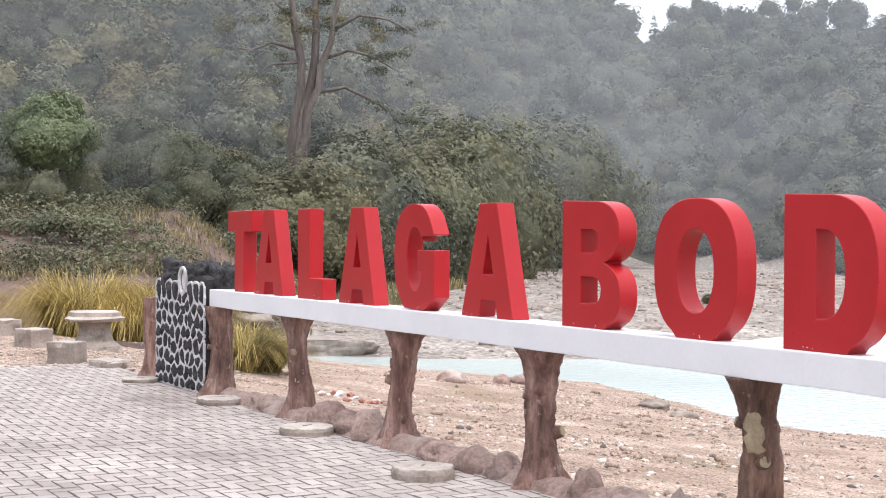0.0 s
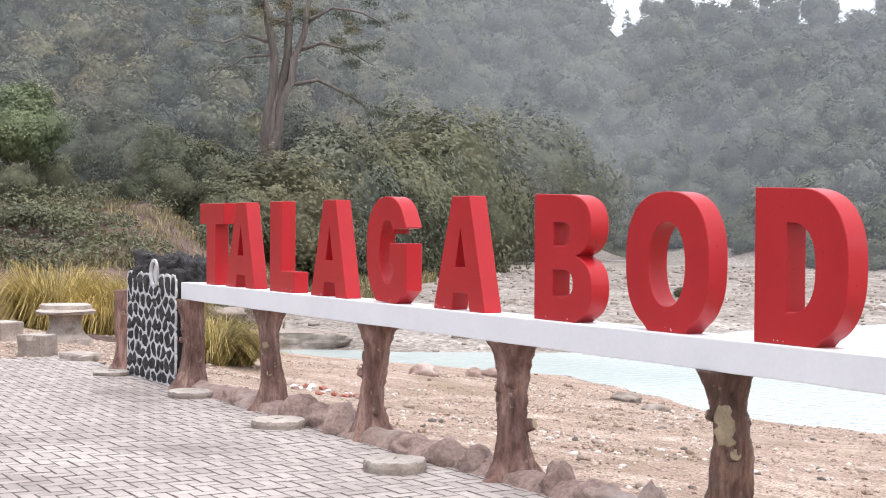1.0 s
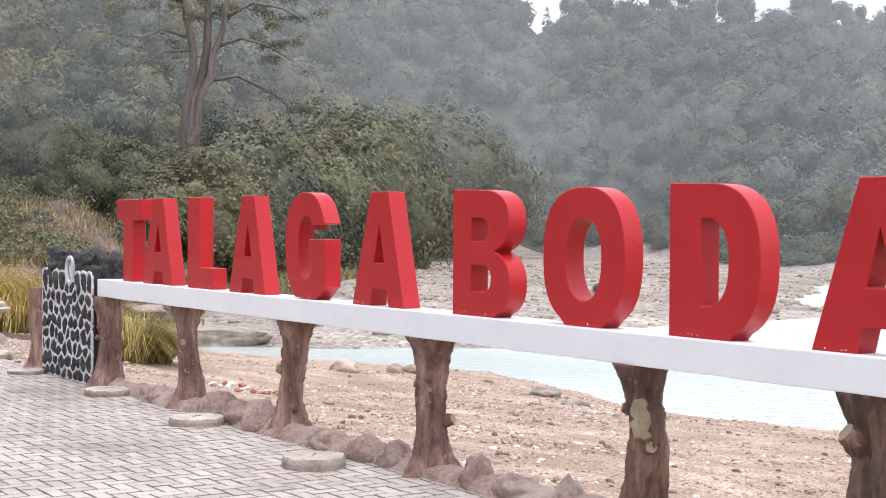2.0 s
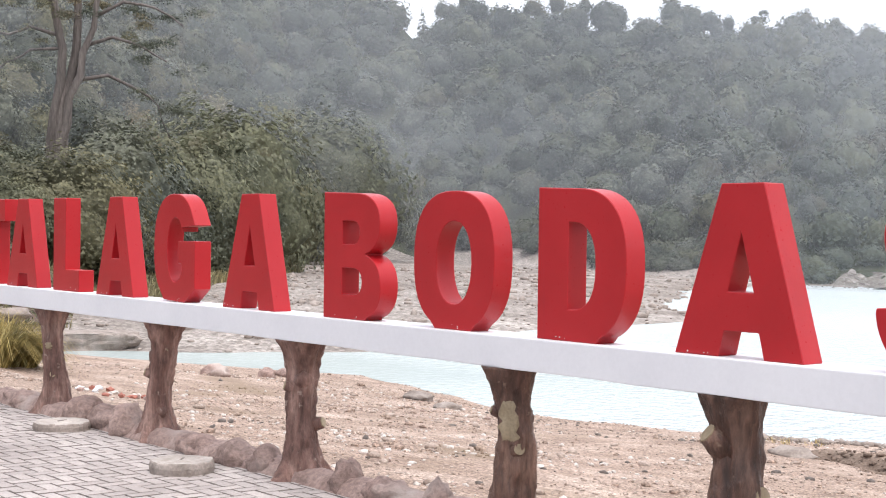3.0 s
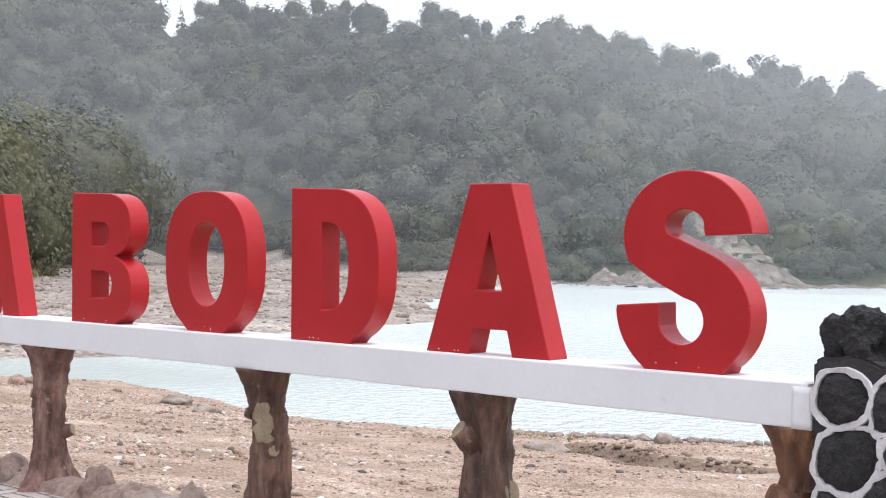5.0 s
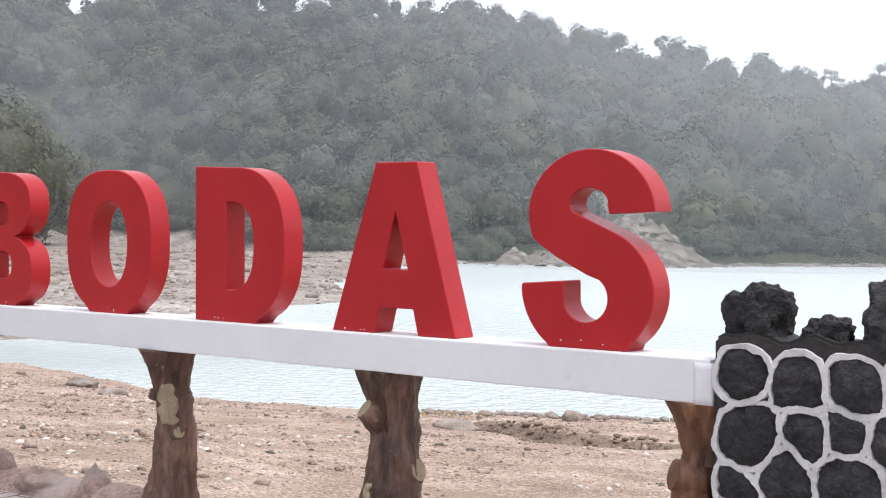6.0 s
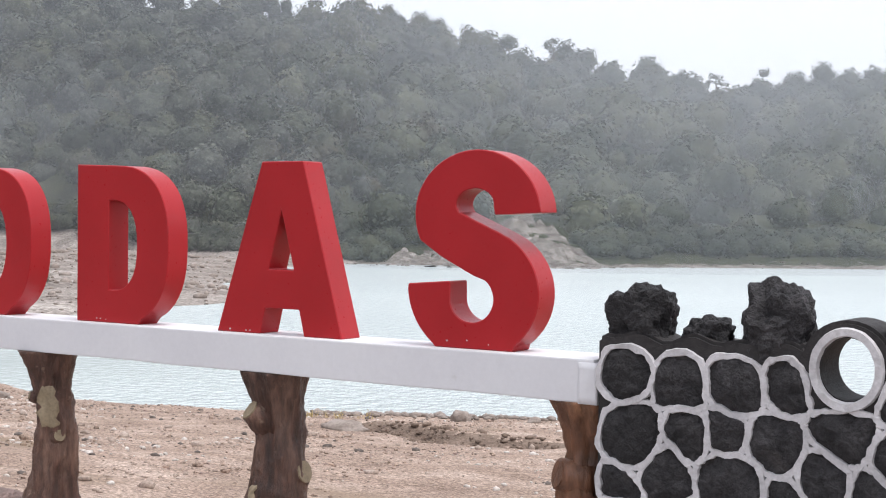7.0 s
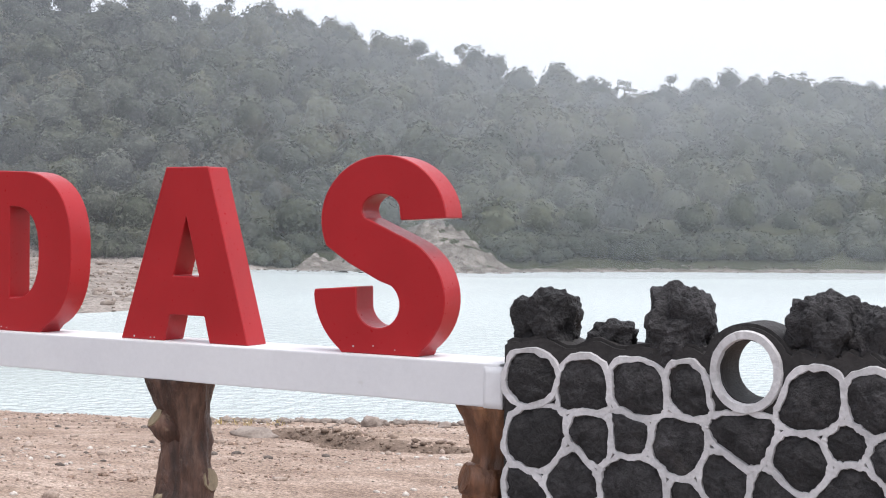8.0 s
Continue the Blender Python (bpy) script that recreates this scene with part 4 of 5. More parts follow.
def stone_wall(x0, x1, seeds, ring, rocks, label, filled=False, seed=1, thick=0.027):
    rng = random.Random(seed)
    wall = thing("stone_wall", (x0, 0, 0), label, "wall", "stone end walls")
    w, top, y0, y1 = x1 - x0, 1.115, -0.075, 0.045 if filled else 0.14
    rx, rz, ro, ri = ring[0] - x0, ring[1], 0.142, 0.106
    # core with the round opening through it
    a0 = math.degrees(math.asin(max(-1, min(1, (top - rz) / 0.165))))
    outer = [(0, -0.1), (w, -0.1), (w, top - 0.02)]
    outer += [(w + (rx + 0.165 * math.cos(radians(a0)) - w) * k / 14, top + 0.012 * math.sin(k * 2.1)) for k in range(1, 14)]
    outer += arc(rx, rz, 0.165, 0.165, a0, 180 - a0, 14)
    outer += [((rx - 0.165 * math.cos(radians(a0))) * (1 - k / 24), top + 0.010 * math.sin(k * 1.1)) for k in range(1, 24)] + [(0, top - 0.01)]
    def crest(x, z):
        """The cement is drawn up round the feet of the rocks."""
        return z + sum(0.03 * math.exp(-((x - c[0] + x0) / c[3]) ** 2) for c in rocks) if z > top - 0.03 else z

    outer = [(x, crest(x, z) if abs(x - rx) > 0.15 else z) for x, z in outer]
    hole = arc(rx, rz, ri * 0.9, ri, 0, 360, 32)[:-1]
    bm = bmesh.new()
    loops = []
    for poly in [outer, hole]:
        vs = [bm.verts.new((p[0], y0, p[1])) for p in poly]
        loops += [bm.edges.new((a, b)) for a, b in zip(vs, vs[1:] + vs[:1])]
    bmesh.ops.triangle_fill(bm, edges=loops, use_beauty=True)
    got = bmesh.ops.extrude_face_region(bm, geom=list(bm.faces))
    for v in got["geom"]:
        if isinstance(v, bmesh.types.BMVert):
            v.co.y += y1 - y0
    bmesh.ops.recalc_face_normals(bm, faces=bm.faces)
    bmesh.ops.bevel(bm, geom=[e for e in bm.edges if e.calc_face_angle(0) > 1.0], offset=0.012, segments=2, affect="EDGES")
    part("core", bm, CEMENT_DARK, wall, "black cement core")
    # stones in their white joints
    pts = [(sx - x0, sz) for sx, sz, _ in seeds]
    size = [half for _, _, half in seeds]
    ring_k = min(range(len(pts)), key=lambda k: (pts[k][0] - rx) ** 2 + (pts[k][1] - rz) ** 2)
    pts[ring_k] = (rx, rz)
    for k, (px, pz) in enumerate(pts):
        if k == ring_k:
            continue
        poly = [(0.012, 0.0), (w - 0.012, 0.0), (w - 0.012, 1.085), (0.012, 1.085)]
        for j, (qx, qz) in enumerate(pts):
            if j == k:
                continue
            dx, dz = qx - px, qz - pz
            m = math.hypot(dx, dz)
            if m > 0.7:
                continue
            dx, dz = dx / m, dz / m
            half = (m * m + size[k] ** 2 - size[j] ** 2) / (2 * m) if j != ring_k else m - ro + 0.006
            poly = clip(poly, dx, dz, dx * px + dz * pz + half)
            if len(poly) < 3:
                break
        if len(poly) < 3:
            continue
        line = soften(poly)
        face = shrink(line, 0.006)
        bm = bmesh.new()
        n = len(face)
        cx, cz = sum(p[0] for p in face) / n, sum(p[1] for p in face) / n
        rings = []
        for f, h in ((1.0, -0.004), (0.92, 0.006), (0.8, 0.013), (0.65, 0.019), (0.5, 0.023), (0.35, 0.026), (0.18, 0.027)):
            ring = []
            for x, z in face:
                qx, qz = cx + (x - cx) * f, cz + (z - cz) * f
                rough = 0.020 * noise.noise(Vector((qx * 10, k * 3.1, qz * 10))) + 0.012 * noise.noise(Vector((qx * 45, k * 1.7, qz * 45)))
                ring.append(bm.verts.new((qx, y0 - h - rough * (f < 0.95), qz)))
            rings.append(ring)
        for a, b in zip(rings, rings[1:]):
            for j in range(n):
                bm.faces.new((a[j], a[(j + 1) % n], b[(j + 1) % n], b[j]))
        bm.faces.new(rings[-1])
        bmesh.ops.recalc_face_normals(bm, faces=bm.faces)
        stone = part("stone", bm, LAVA, wall, smooth=True)
        bm = bmesh.new()
        band(bm, line, thick, y0, 0.013 + rng.uniform(-0.0015, 0.0015), rng)
        part("joint_line", bm, WHITE_LINE, stone, "white painted joint")
    # white ring round the opening
    bm = bmesh.new()
    band(bm, arc(rx, rz, (ro + ri) / 2 * 0.9, (ro + ri) / 2 + 0.002, 0, 360, 40)[:-1], 0.034, y0, 0.02, rng, 0.08)
    part("ring", bm, WHITE_LINE, wall, "white painted ring round the opening")
    if filled:
        bm = bmesh.new()
        tube(bm, [(rx, y0 + 0.012, rz), (rx, y1 - 0.02, rz)], [ri + 0.003, ri + 0.003], 28)
        part("plug", bm, WHITE_LINE, wall, "white painted disc")
    for k, (cx, cy, cz, sx, sy, sz) in enumerate(rocks):
        ob = new("lava_rock", rock_mesh("lava_rock", seed * 10 + k, sx, sy, sz, LAVA, 0.30, 0.14, 5, 1.3, False, block=0.5))
        ob.parent, ob.location, ob.rotation_euler = wall, (cx - x0, cy, cz - sz * 0.2), (0, 0, 0.3 * math.sin(k * 1.3))
        tagged(ob, "rough black lava rock")
    return wall


# stones of the near wall: along, up, half-size
SEEDS = [(-2.25, 0.99, 0.087), (-2.04, 0.98, 0.085), (-1.84, 0.98, 0.101), (-1.63, 1.00, 0.094), (-1.44, 1.062, 0.118), (-1.22, 0.98, 0.111), (-1.01, 0.98, 0.100),
         (-2.23, 0.77, 0.112), (-2.01, 0.79, 0.076), (-1.86, 0.815, 0.080), (-1.68, 0.78, 0.103), (-1.45, 0.83, 0.095), (-1.26, 0.77, 0.099), (-1.10, 0.85, 0.074), (-0.96, 0.82, 0.06),
         (-2.09, 0.64, 0.098), (-2.29, 0.56, 0.085), (-1.84, 0.61, 0.124), (-1.65, 0.62, 0.065), (-1.52, 0.69, 0.097), (-1.35, 0.67, 0.07), (-1.09, 0.67, 0.099)]
srng = random.Random(11)
low = [(-2.27 + 0.215 * i + (0.1 if j % 2 else 0) + srng.uniform(-0.05, 0.05), 0.43 - 0.19 * j + srng.uniform(-0.04, 0.04), srng.uniform(0.075, 0.115)) for j in range(3) for i in range(7)]
stone_wall(-2.375, -0.93, SEEDS + low, (-1.443, 1.062),
           [(-2.25, 0.03, 1.12, 0.125, 0.10, 0.14), (-1.975, 0.03, 1.09, 0.085, 0.08, 0.085), (-1.715, 0.03, 1.13, 0.120, 0.11, 0.15), (-1.205, 0.03, 1.14, 0.125, 0.10, 0.14), (-1.05, 0.03, 1.13, 0.085, 0.09, 0.12)],
           "low wall of black lava stones with white painted joints and a round opening", seed=2)
left_seeds = [(-14.74 + 0.165 * i + (0.08 if j % 2 else 0) + srng.uniform(-0.05, 0.05), 0.05 + 0.128 * j + srng.uniform(-0.04, 0.04), srng.uniform(0.055, 0.09)) for j in range(8) for i in range(9)]
left_seeds += [(-13.92, 1.10, 0.118)]
stone_wall(-14.78, -13.28, left_seeds, (-13.92, 1.10),
           [(-14.45, 0.03, 1.10, 0.22, 0.12, 0.15), (-14.15, 0.06, 1.10, 0.14, 0.12, 0.11), (-13.66, 0.05, 1.10, 0.20, 0.12, 0.15), (-13.35, 0.16, 1.0, 0.19, 0.14, 0.20)],
           "low wall of black lava stones with white painted joints and a white ring", True, seed=5, thick=0.03)

# ---- moulded kerb, boulders and concrete discs along the posts ----
bm = bmesh.new()
last = None
for k in range(96):
    x = -13.25 + 10.9 * k / 95
    h = 0.098 + 0.04 * noise.noise(Vector((x * 1.6, 3, 0))) + 0.03 * noise.noise(Vector((x * 4.5, 9, 0)))
    c = 0.07 + 0.03 * noise.noise(Vector((x * 0.9, 5, 0)))
    ring = []
    for j in range(11):
        a = math.pi * j / 10
        wob = 1 + 0.12 * noise.noise(Vector((x * 3, j * 0.7, 2)))
        ring.append(bm.verts.new((x + 0.02 * noise.noise(Vector((x * 9, j, 0))), c - 0.17 * math.cos(a) * wob, -0.22 + (h + 0.22) * math.sin(a) ** 0.6 * (1 + 0.04 * noise.noise(Vector((x * 7, j * 0.8, 1))))))) 
    if last:
        for j in range(10):
            bm.faces.new((last[j], last[j + 1], ring[j + 1], ring[j]))
    last = ring
bmesh.ops.recalc_face_normals(bm, faces=bm.faces)
kerb = new("kerb", mesh_of("kerb", bm, KERB, True))
tagged(kerb, "low brown moulded concrete kerb along the paved terrace", "kerb")
for x, y, sx, sy, sz, seed in ((-11.9, 0.05, 0.26, 0.14, 0.10, 1), (-10.62, 0.02, 0.20, 0.15, 0.165, 2), (-10.25, 0.05, 0.26, 0.15, 0.13, 9), (-9.82, 0.0, 0.135, 0.13, 0.17, 3), (-8.75, 0.05, 0.24, 0.15, 0.115, 8),
                               (-8.22, 0.03, 0.22, 0.14, 0.115, 4), (-7.87, 0.04, 0.15, 0.13, 0.125, 5), (-6.97, 0.03, 0.10, 0.10, 0.145, 6), (-6.08, 0.03, 0.085, 0.09, 0.15, 7), (-6.55, 0.04, 0.2, 0.13, 0.095, 10),
                               (-4.75, 0.04, 0.12, 0.11, 0.14, 12), (-3.3, 0.04, 0.11, 0.11, 0.14, 13)):
    boulder("kerb_stone", x, y, sx, sy, sz, seed, KERB, "brown rounded moulded stone rising from the kerb", "stone", "kerb stones", 0.4, sz * (0.42 if -9 < x < -7.5 else 0.24), fine=0.02)


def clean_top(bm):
    """Faces that point upward take the paler concrete."""
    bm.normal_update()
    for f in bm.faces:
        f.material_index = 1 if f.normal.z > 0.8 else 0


def disc(x, y, rad, high, seed, label, name="concrete_disc", oval=1.0, turn=0):
    rng = random.Random(seed)
    bm = bmesh.new()
    n = 28
    prof = ((1.0, -0.03), (1.02, high * 0.5), (0.985, high * 0.9), (0.95, high), (0.5, high + 0.003))
    wob = [1 + rng.uniform(-0.03, 0.03) for _ in range(n)]
    last = None
    for f, z in prof:
        ring = [bm.verts.new((rad * f * wob[j] * math.cos(2 * math.pi * j / n), rad * oval * f * wob[j] * math.sin(2 * math.pi * j / n), z + rng.uniform(-0.003, 0.003))) for j in range(n)]
        if last:
            for j in range(n):
                bm.faces.new((last[j], last[(j + 1) % n], ring[(j + 1) % n], ring[j]))
        last = ring
    bm.faces.new(last)
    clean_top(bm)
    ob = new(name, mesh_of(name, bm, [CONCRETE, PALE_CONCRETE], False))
    ob.location, ob.rotation_euler = (x, y, 0), (0, 0, radians(turn))
    return tagged(ob, label, "stepping stone", "concrete discs")


for x, y, rad, high, seed in ((-14.75, -0.26, 0.20, 0.04, 1), (-12.55, -0.19, 0.22, 0.055, 2), (-10.35, -0.28, 0.215, 0.06, 3), (-8.13, -0.44, 0.205, 0.075, 4)):
    ob = disc(x, y, rad, high, seed, "round grey concrete disc lying on the pavers by the kerb")
    # the open slot is a raised dark box, its inner shade painted as colour
    bm = bmesh.new()
    box(bm, -0.045, 0.045, -0.008, 0.008, high - 0.01, high + 0.006)
    slot = part("slot", bm, JOINT, ob, "dark box with the open slot's shade in its colour")
    slot.rotation_euler = (0, 0, radians(20 + 30 * seed))

# ---- table and stools of cast concrete ----
table = thing("concrete_table", (-20.5, 0.85, float(land(-20.5, 0.85)[0])), "weathered concrete pedestal table with a chipped octagonal top", "table")
bm = bmesh.new()
n = 16
last = None
trng = random.Random(4)
for rad, z in ((0.40, -0.05), (0.35, 0.06), (0.28, 0.13), (0.24, 0.2), (0.225, 0.30), (0.23, 0.38), (0.27, 0.42)):
    ring = [bm.verts.new((rad * (1 + trng.uniform(-0.08, 0.08)) * math.cos(2 * math.pi * j / n), rad * (1 + trng.uniform(-0.08, 0.08)) * math.sin(2 * math.pi * j / n), z)) for j in range(n)]
    if last:
        for j in range(n):
            bm.faces.new((last[j], last[(j + 1) % n], ring[(j + 1) % n], ring[j]))
    last = ring
bm.faces.new(last)
part("pedestal", bm, CONCRETE, table)
bm = bmesh.new()
last = None
for rad, z in ((0.32, 0.415), (0.42, 0.42), (0.435, 0.46), (0.37, 0.49), (0.36, 0.545), (0.335, 0.56)):
    ring = [bm.verts.new((rad * (1 + trng.uniform(-0.07, 0.07)) * math.cos(2 * math.pi * (j + 0.5) / 8), rad * math.sin(2 * math.pi * (j + 0.5) / 8), z + trng.uniform(-0.006, 0.006))) for j in range(8)]
    if last:
        for j in range(8):
            bm.faces.new((last[j], last[(j + 1) % 8], ring[(j + 1) % 8], ring[j]))
    else:
        bm.faces.new(ring[::-1])
    last = ring
bm.faces.new(last)
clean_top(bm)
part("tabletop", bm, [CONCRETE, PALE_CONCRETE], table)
for x, y, sx, sy, h, turn, seed in ((-20.4, -0.05, 0.22, 0.18, 0.26, 20, 1), (-17.5, -0.33, 0.19, 0.16, 0.27, 35, 2), (-22.7, 0.05, 0.22, 0.18, 0.24, 10, 3), (-16.6, -0.05, 0.21, 0.17, 0.08, 15, 4)):
    rng = random.Random(seed)
    bm = bmesh.new()
    box(bm, -sx, sx, -sy, sy, -0.06, h)
    bmesh.ops.subdivide_edges(bm, edges=list(bm.edges), cuts=4, use_grid_fill=True)
    for v in bm.verts:
        q = noise.noise(v.co * 5 + Vector((seed * 7, 0, 0)))
        v.co += Vector((v.co.x, v.co.y, 0)).normalized() * (0.022 * q - (0.03 if v.co.z > h - 0.01 and abs(q) > 0.3 else 0)) if v.co.xy.length > 0.05 else Vector((0, 0, 0))
        v.co.z += 0.01 * noise.noise(v.co * 7) if v.co.z > 0.1 else 0
    rounded(bm, 0.012, 1)
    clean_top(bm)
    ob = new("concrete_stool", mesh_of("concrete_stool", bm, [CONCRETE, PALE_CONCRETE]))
    ob.location, ob.rotation_euler = (x, y, float(land(x, y)[0])), (0, 0, radians(turn))
    tagged(ob, "worn cast concrete block stool on the gravel" if h > 0.1 else "flat worn concrete block at the edge of the pavers", "stool", "concrete stools")

# ---- stones and debris on the shore ----
for x, y, sx, sy, sz, seed in ((-21.2, 7.2, 0.30, 0.24, 0.15, 21), (-22.0, 8.7, 0.17, 0.16, 0.13, 22), (-22.45, 9.4, 0.24, 0.2, 0.13, 23), (-19.1, 9.9, 0.30, 0.2, 0.11, 24), (-10.8, 11.9, 0.15, 0.13, 0.12, 25),
                               (-17.9, 9.6, 0.24, 0.2, 0.08, 26), (-9.9, 12.4, 0.10, 0.1, 0.07, 27), (-10.3, 8.6, 0.30, 0.2, 0.09, 28)):
    boulder("shore_rock", x, y, sx, sy, sz, seed, KERB if seed < 24 else CONCRETE, "weathered grey-brown rock lying on the gravel by the water", "rock", "shore rocks", 0.3, 0.03)
slab = new("rock_slab", rock_mesh("rock_slab", 31, 1.55, 0.75, 0.46, CONCRETE, 0.16, 0.05, 4, 1.6, False, 0.45, 0.8))
slab.location, slab.rotation_euler = (-33.0, 9.9, float(land(-33.0, 9.9)[0]) - 0.12), (0, 0, radians(63))
tagged(slab, "long flat-topped grey rock slab at the water's edge", "rock")
boulder("rock_slab", -36.2, 9.3, 0.9, 0.6, 0.34, 32, CONCRETE, "low flat-topped grey rock slab on the mud shore", "rock", "", 0.2, 0.1, 4, 30, 0.03, 0.35)


def scatter(name, places, mat, label, category, seed, smooth=False):
    """Small stones (x, y, z, size) joined into one mesh."""
    r = np.random.RandomState(seed)
    bm = bmesh.new()
    bmesh.ops.create_icosphere(bm, subdivisions=1, radius=1)
    base = np.array([v.co[:] for v in bm.verts])
    tri = np.array([[v.index for v in f.verts] for f in bm.faces])
    bm.free()
    n, m = len(places), len(base)
    P = np.array(places)
    s = P[:, 3][:, None, None] * r.uniform(0.55, 1.3, (n, 1, 3)) * [1, 1, 0.6]
    v = base[None] * (1 + r.uniform(-0.28, 0.28, (n, m, 1))) * s
    a = r.uniform(0, 6.28, n)
    c, q = np.cos(a)[:, None], np.sin(a)[:, None]
    v = np.stack([v[..., 0] * c - v[..., 1] * q, v[..., 0] * q + v[..., 1] * c, v[..., 2]], -1) + P[:, None, :3]
    f = tri[None] + (np.arange(n) * m)[:, None, None]
    ob = new(name, quads(name, v.reshape(-1, 3), f.reshape(-1, 3), [mat], None, smooth))
    return tagged(ob, label, category, kind="stuff")


prng = np.random.RandomState(3)
gxs, gys = prng.uniform(-24, -2.2, 44000), prng.uniform(0.25, 13, 44000)
keep = (gys < np.interp(gxs, *SHORE) + 0.3) & (value_noise(gxs, gys, 0.7, 21) + prng.uniform(-0.8, 0.8, 44000) > 0.05 + 0.5 * (gxs > -7))
gxs, gys = gxs[keep], gys[keep]
gzs = land(gxs, gys)[0]
sizes = 0.007 + 0.020 * prng.uniform(0, 1, len(gxs)) ** 2.5 + 0.055 * (prng.uniform(0, 1, len(gxs)) > 0.97) * prng.uniform(0.2, 1, len(gxs))
third = prng.randint(0, 3, len(gxs))
for k, (mat, word) in enumerate(((PEBBLE, "pale pinkish"), (GRAVEL, "sandy"), (KERB, "brown"))):
    sel = third == k if k < 2 else (third == 2) & (prng.uniform(0, 1, len(gxs)) < 0.12)
    scatter("pebbles", np.stack([gxs[sel], gys[sel], gzs[sel] + sizes[sel] * 0.2, sizes[sel]], -1), mat, "loose %s pebbles scattered over the gravel slope" % word, "pebbles", 40 + k)
wrx, wry = prng.uniform(-22, -5.0, 3600), prng.uniform(0.3, 13, 3600)
sel = (wry < np.interp(wrx, *SHORE) + 0.1) & (value_noise(wrx, wry, 0.45, 23) + 0.7 * value_noise(wrx, wry, 1.6, 24) > 0.25)
wrx, wry = wrx[sel], wry[sel]
scatter("pale_stones", np.stack([wrx, wry, land(wrx, wry)[0] + 0.004, 0.010 + 0.030 * prng.uniform(0, 1, len(wrx)) ** 3], -1), PALE_STONE, "whitish stones strewn in patches over the gravel", "stones", 49)
dbx, dby = prng.uniform(-20, -3, 900), prng.uniform(0.4, 12, 900)
sel = (dby < np.interp(dbx, *SHORE) - 0.2) & (value_noise(dbx, dby, 0.6, 25) + 0.5 * value_noise(dbx, dby, 2.0, 26) > 0.2)
dbx, dby = dbx[sel], dby[sel]
scatter("dark_crumbs", np.stack([dbx, dby, land(dbx, dby)[0] + 0.004, 0.012 + 0.04 * prng.uniform(0, 1, len(dbx)) ** 3], -1), TRUNK, "dark crumbs of bark and earth lying on the gravel", "debris", 50)
lx, ly = prng.uniform(-21.5, -16.9, 1500), prng.uniform(-2.5, 2.5, 1500)
scatter("pebbles", np.stack([lx, ly, land(lx, ly)[0] + 0.006, prng.uniform(0.012, 0.04, 1500)], -1), PEBBLE, "pale stones strewn round the concrete stools", "pebbles", 44)
ex = prng.uniform(-13.5, -5, 500)
ey = np.interp(ex, *SHORE) - prng.uniform(0, 1.2, 500) ** 1.5
scatter("shore_stones", np.stack([ex, ey, land(ex, ey)[0] + 0.02, prng.uniform(0.02, 0.085, 500)], -1), CONCRETE, "grey stones lying along the water's edge", "stones", 45)
mx, my = prng.uniform(-75, -28, 2600), prng.uniform(9, 62, 2600)
mz, mc = land(mx, my)
sel = (mc == 1) & (mz > LAKE)
scatter("mud_stones", np.stack([mx[sel], my[sel], mz[sel] + 0.02, 0.06 + 0.25 * prng.uniform(0, 1, sel.sum()) ** 4], -1), CONCRETE, "grey rubble scattered over the mud shore", "stones", 46)
fa = prng.uniform(-62, -8, 900)
fr = np.interp(fa, *FOOT) - prng.uniform(-1.5, 3.5, 900)
fx, fy = OX + fr * np.sin(np.radians(fa)), OY + fr * np.cos(np.radians(fa))
scatter("far_shore_rocks", np.stack([fx, fy, np.maximum(land(fx, fy)[0], LAKE), 0.04 + 0.12 * prng.uniform(0, 1, 900) ** 3], -1), SCREE, "pale rocks along the far waterline", "rocks", 47)
# the thin pale strand at the foot of the far woods
sa = np.linspace(-62, -8, 700)
sr = np.interp(sa, *FOOT)
for _ in range(5):
    sx_, sy_ = OX + sr * np.sin(np.radians(sa)), OY + sr * np.cos(np.radians(sa))
    sr = np.interp(sa, *FOOT) + value_noise(sx_, sy_, 0.06, 11) * 4
strand = []
for off, up in ((-2.2, -0.25), (-1.3, 0.0), (-0.6, 0.05), (0.1, 0.11), (0.9, 0.2), (1.8, 0.05)):
    rr = sr + off + 0.35 * value_noise(sa * 9, sa * 0 + off, 1.0, 51)
    strand.append(np.stack([OX + rr * np.sin(np.radians(sa)), OY + rr * np.cos(np.radians(sa)), LAKE + up + 0.06 * value_noise(sa * 14, sa * 0 + off * 3, 1.0, 52)], -1))
ti = np.arange(6 * 700).reshape(6, 700)
strand_ob = new("shore_strand", quads("shore_strand", np.concatenate(strand), np.stack([ti[:-1, :-1], ti[:-1, 1:], ti[1:, 1:], ti[1:, :-1]], -1).reshape(-1, 4), [SCREE], None, True))
tagged(strand_ob, "thin pale stony strand along the far waterline", "shore", kind="structure")
# red and white litter behind the kerb
lrng = random.Random(17)
for k in range(22):
    ob = new("litter", rock_mesh("litter", 60 + k, lrng.uniform(0.035, 0.08), lrng.uniform(0.03, 0.06), lrng.uniform(0.02, 0.04), (BRICK, PALE_STONE, BRICK, WHITE, KERB)[k % 5], 0.5, 0.2, 2, 2.0, False))
    x, y = -15.85 + lrng.uniform(-0.75, 0.75), 2.6 + lrng.uniform(-0.4, 0.5)
    ob.location, ob.rotation_euler = (x, y, float(land(x, y)[0])), (0, 0, lrng.uniform(0, 6))
    tagged(ob, ("broken brick-red lump of rubbish on the gravel", "pale broken lump on the gravel", "broken brick-red lump of rubbish on the gravel", "white scrap of rubbish on the gravel", "brown broken lump on the gravel")[k % 5], "litter", "litter")

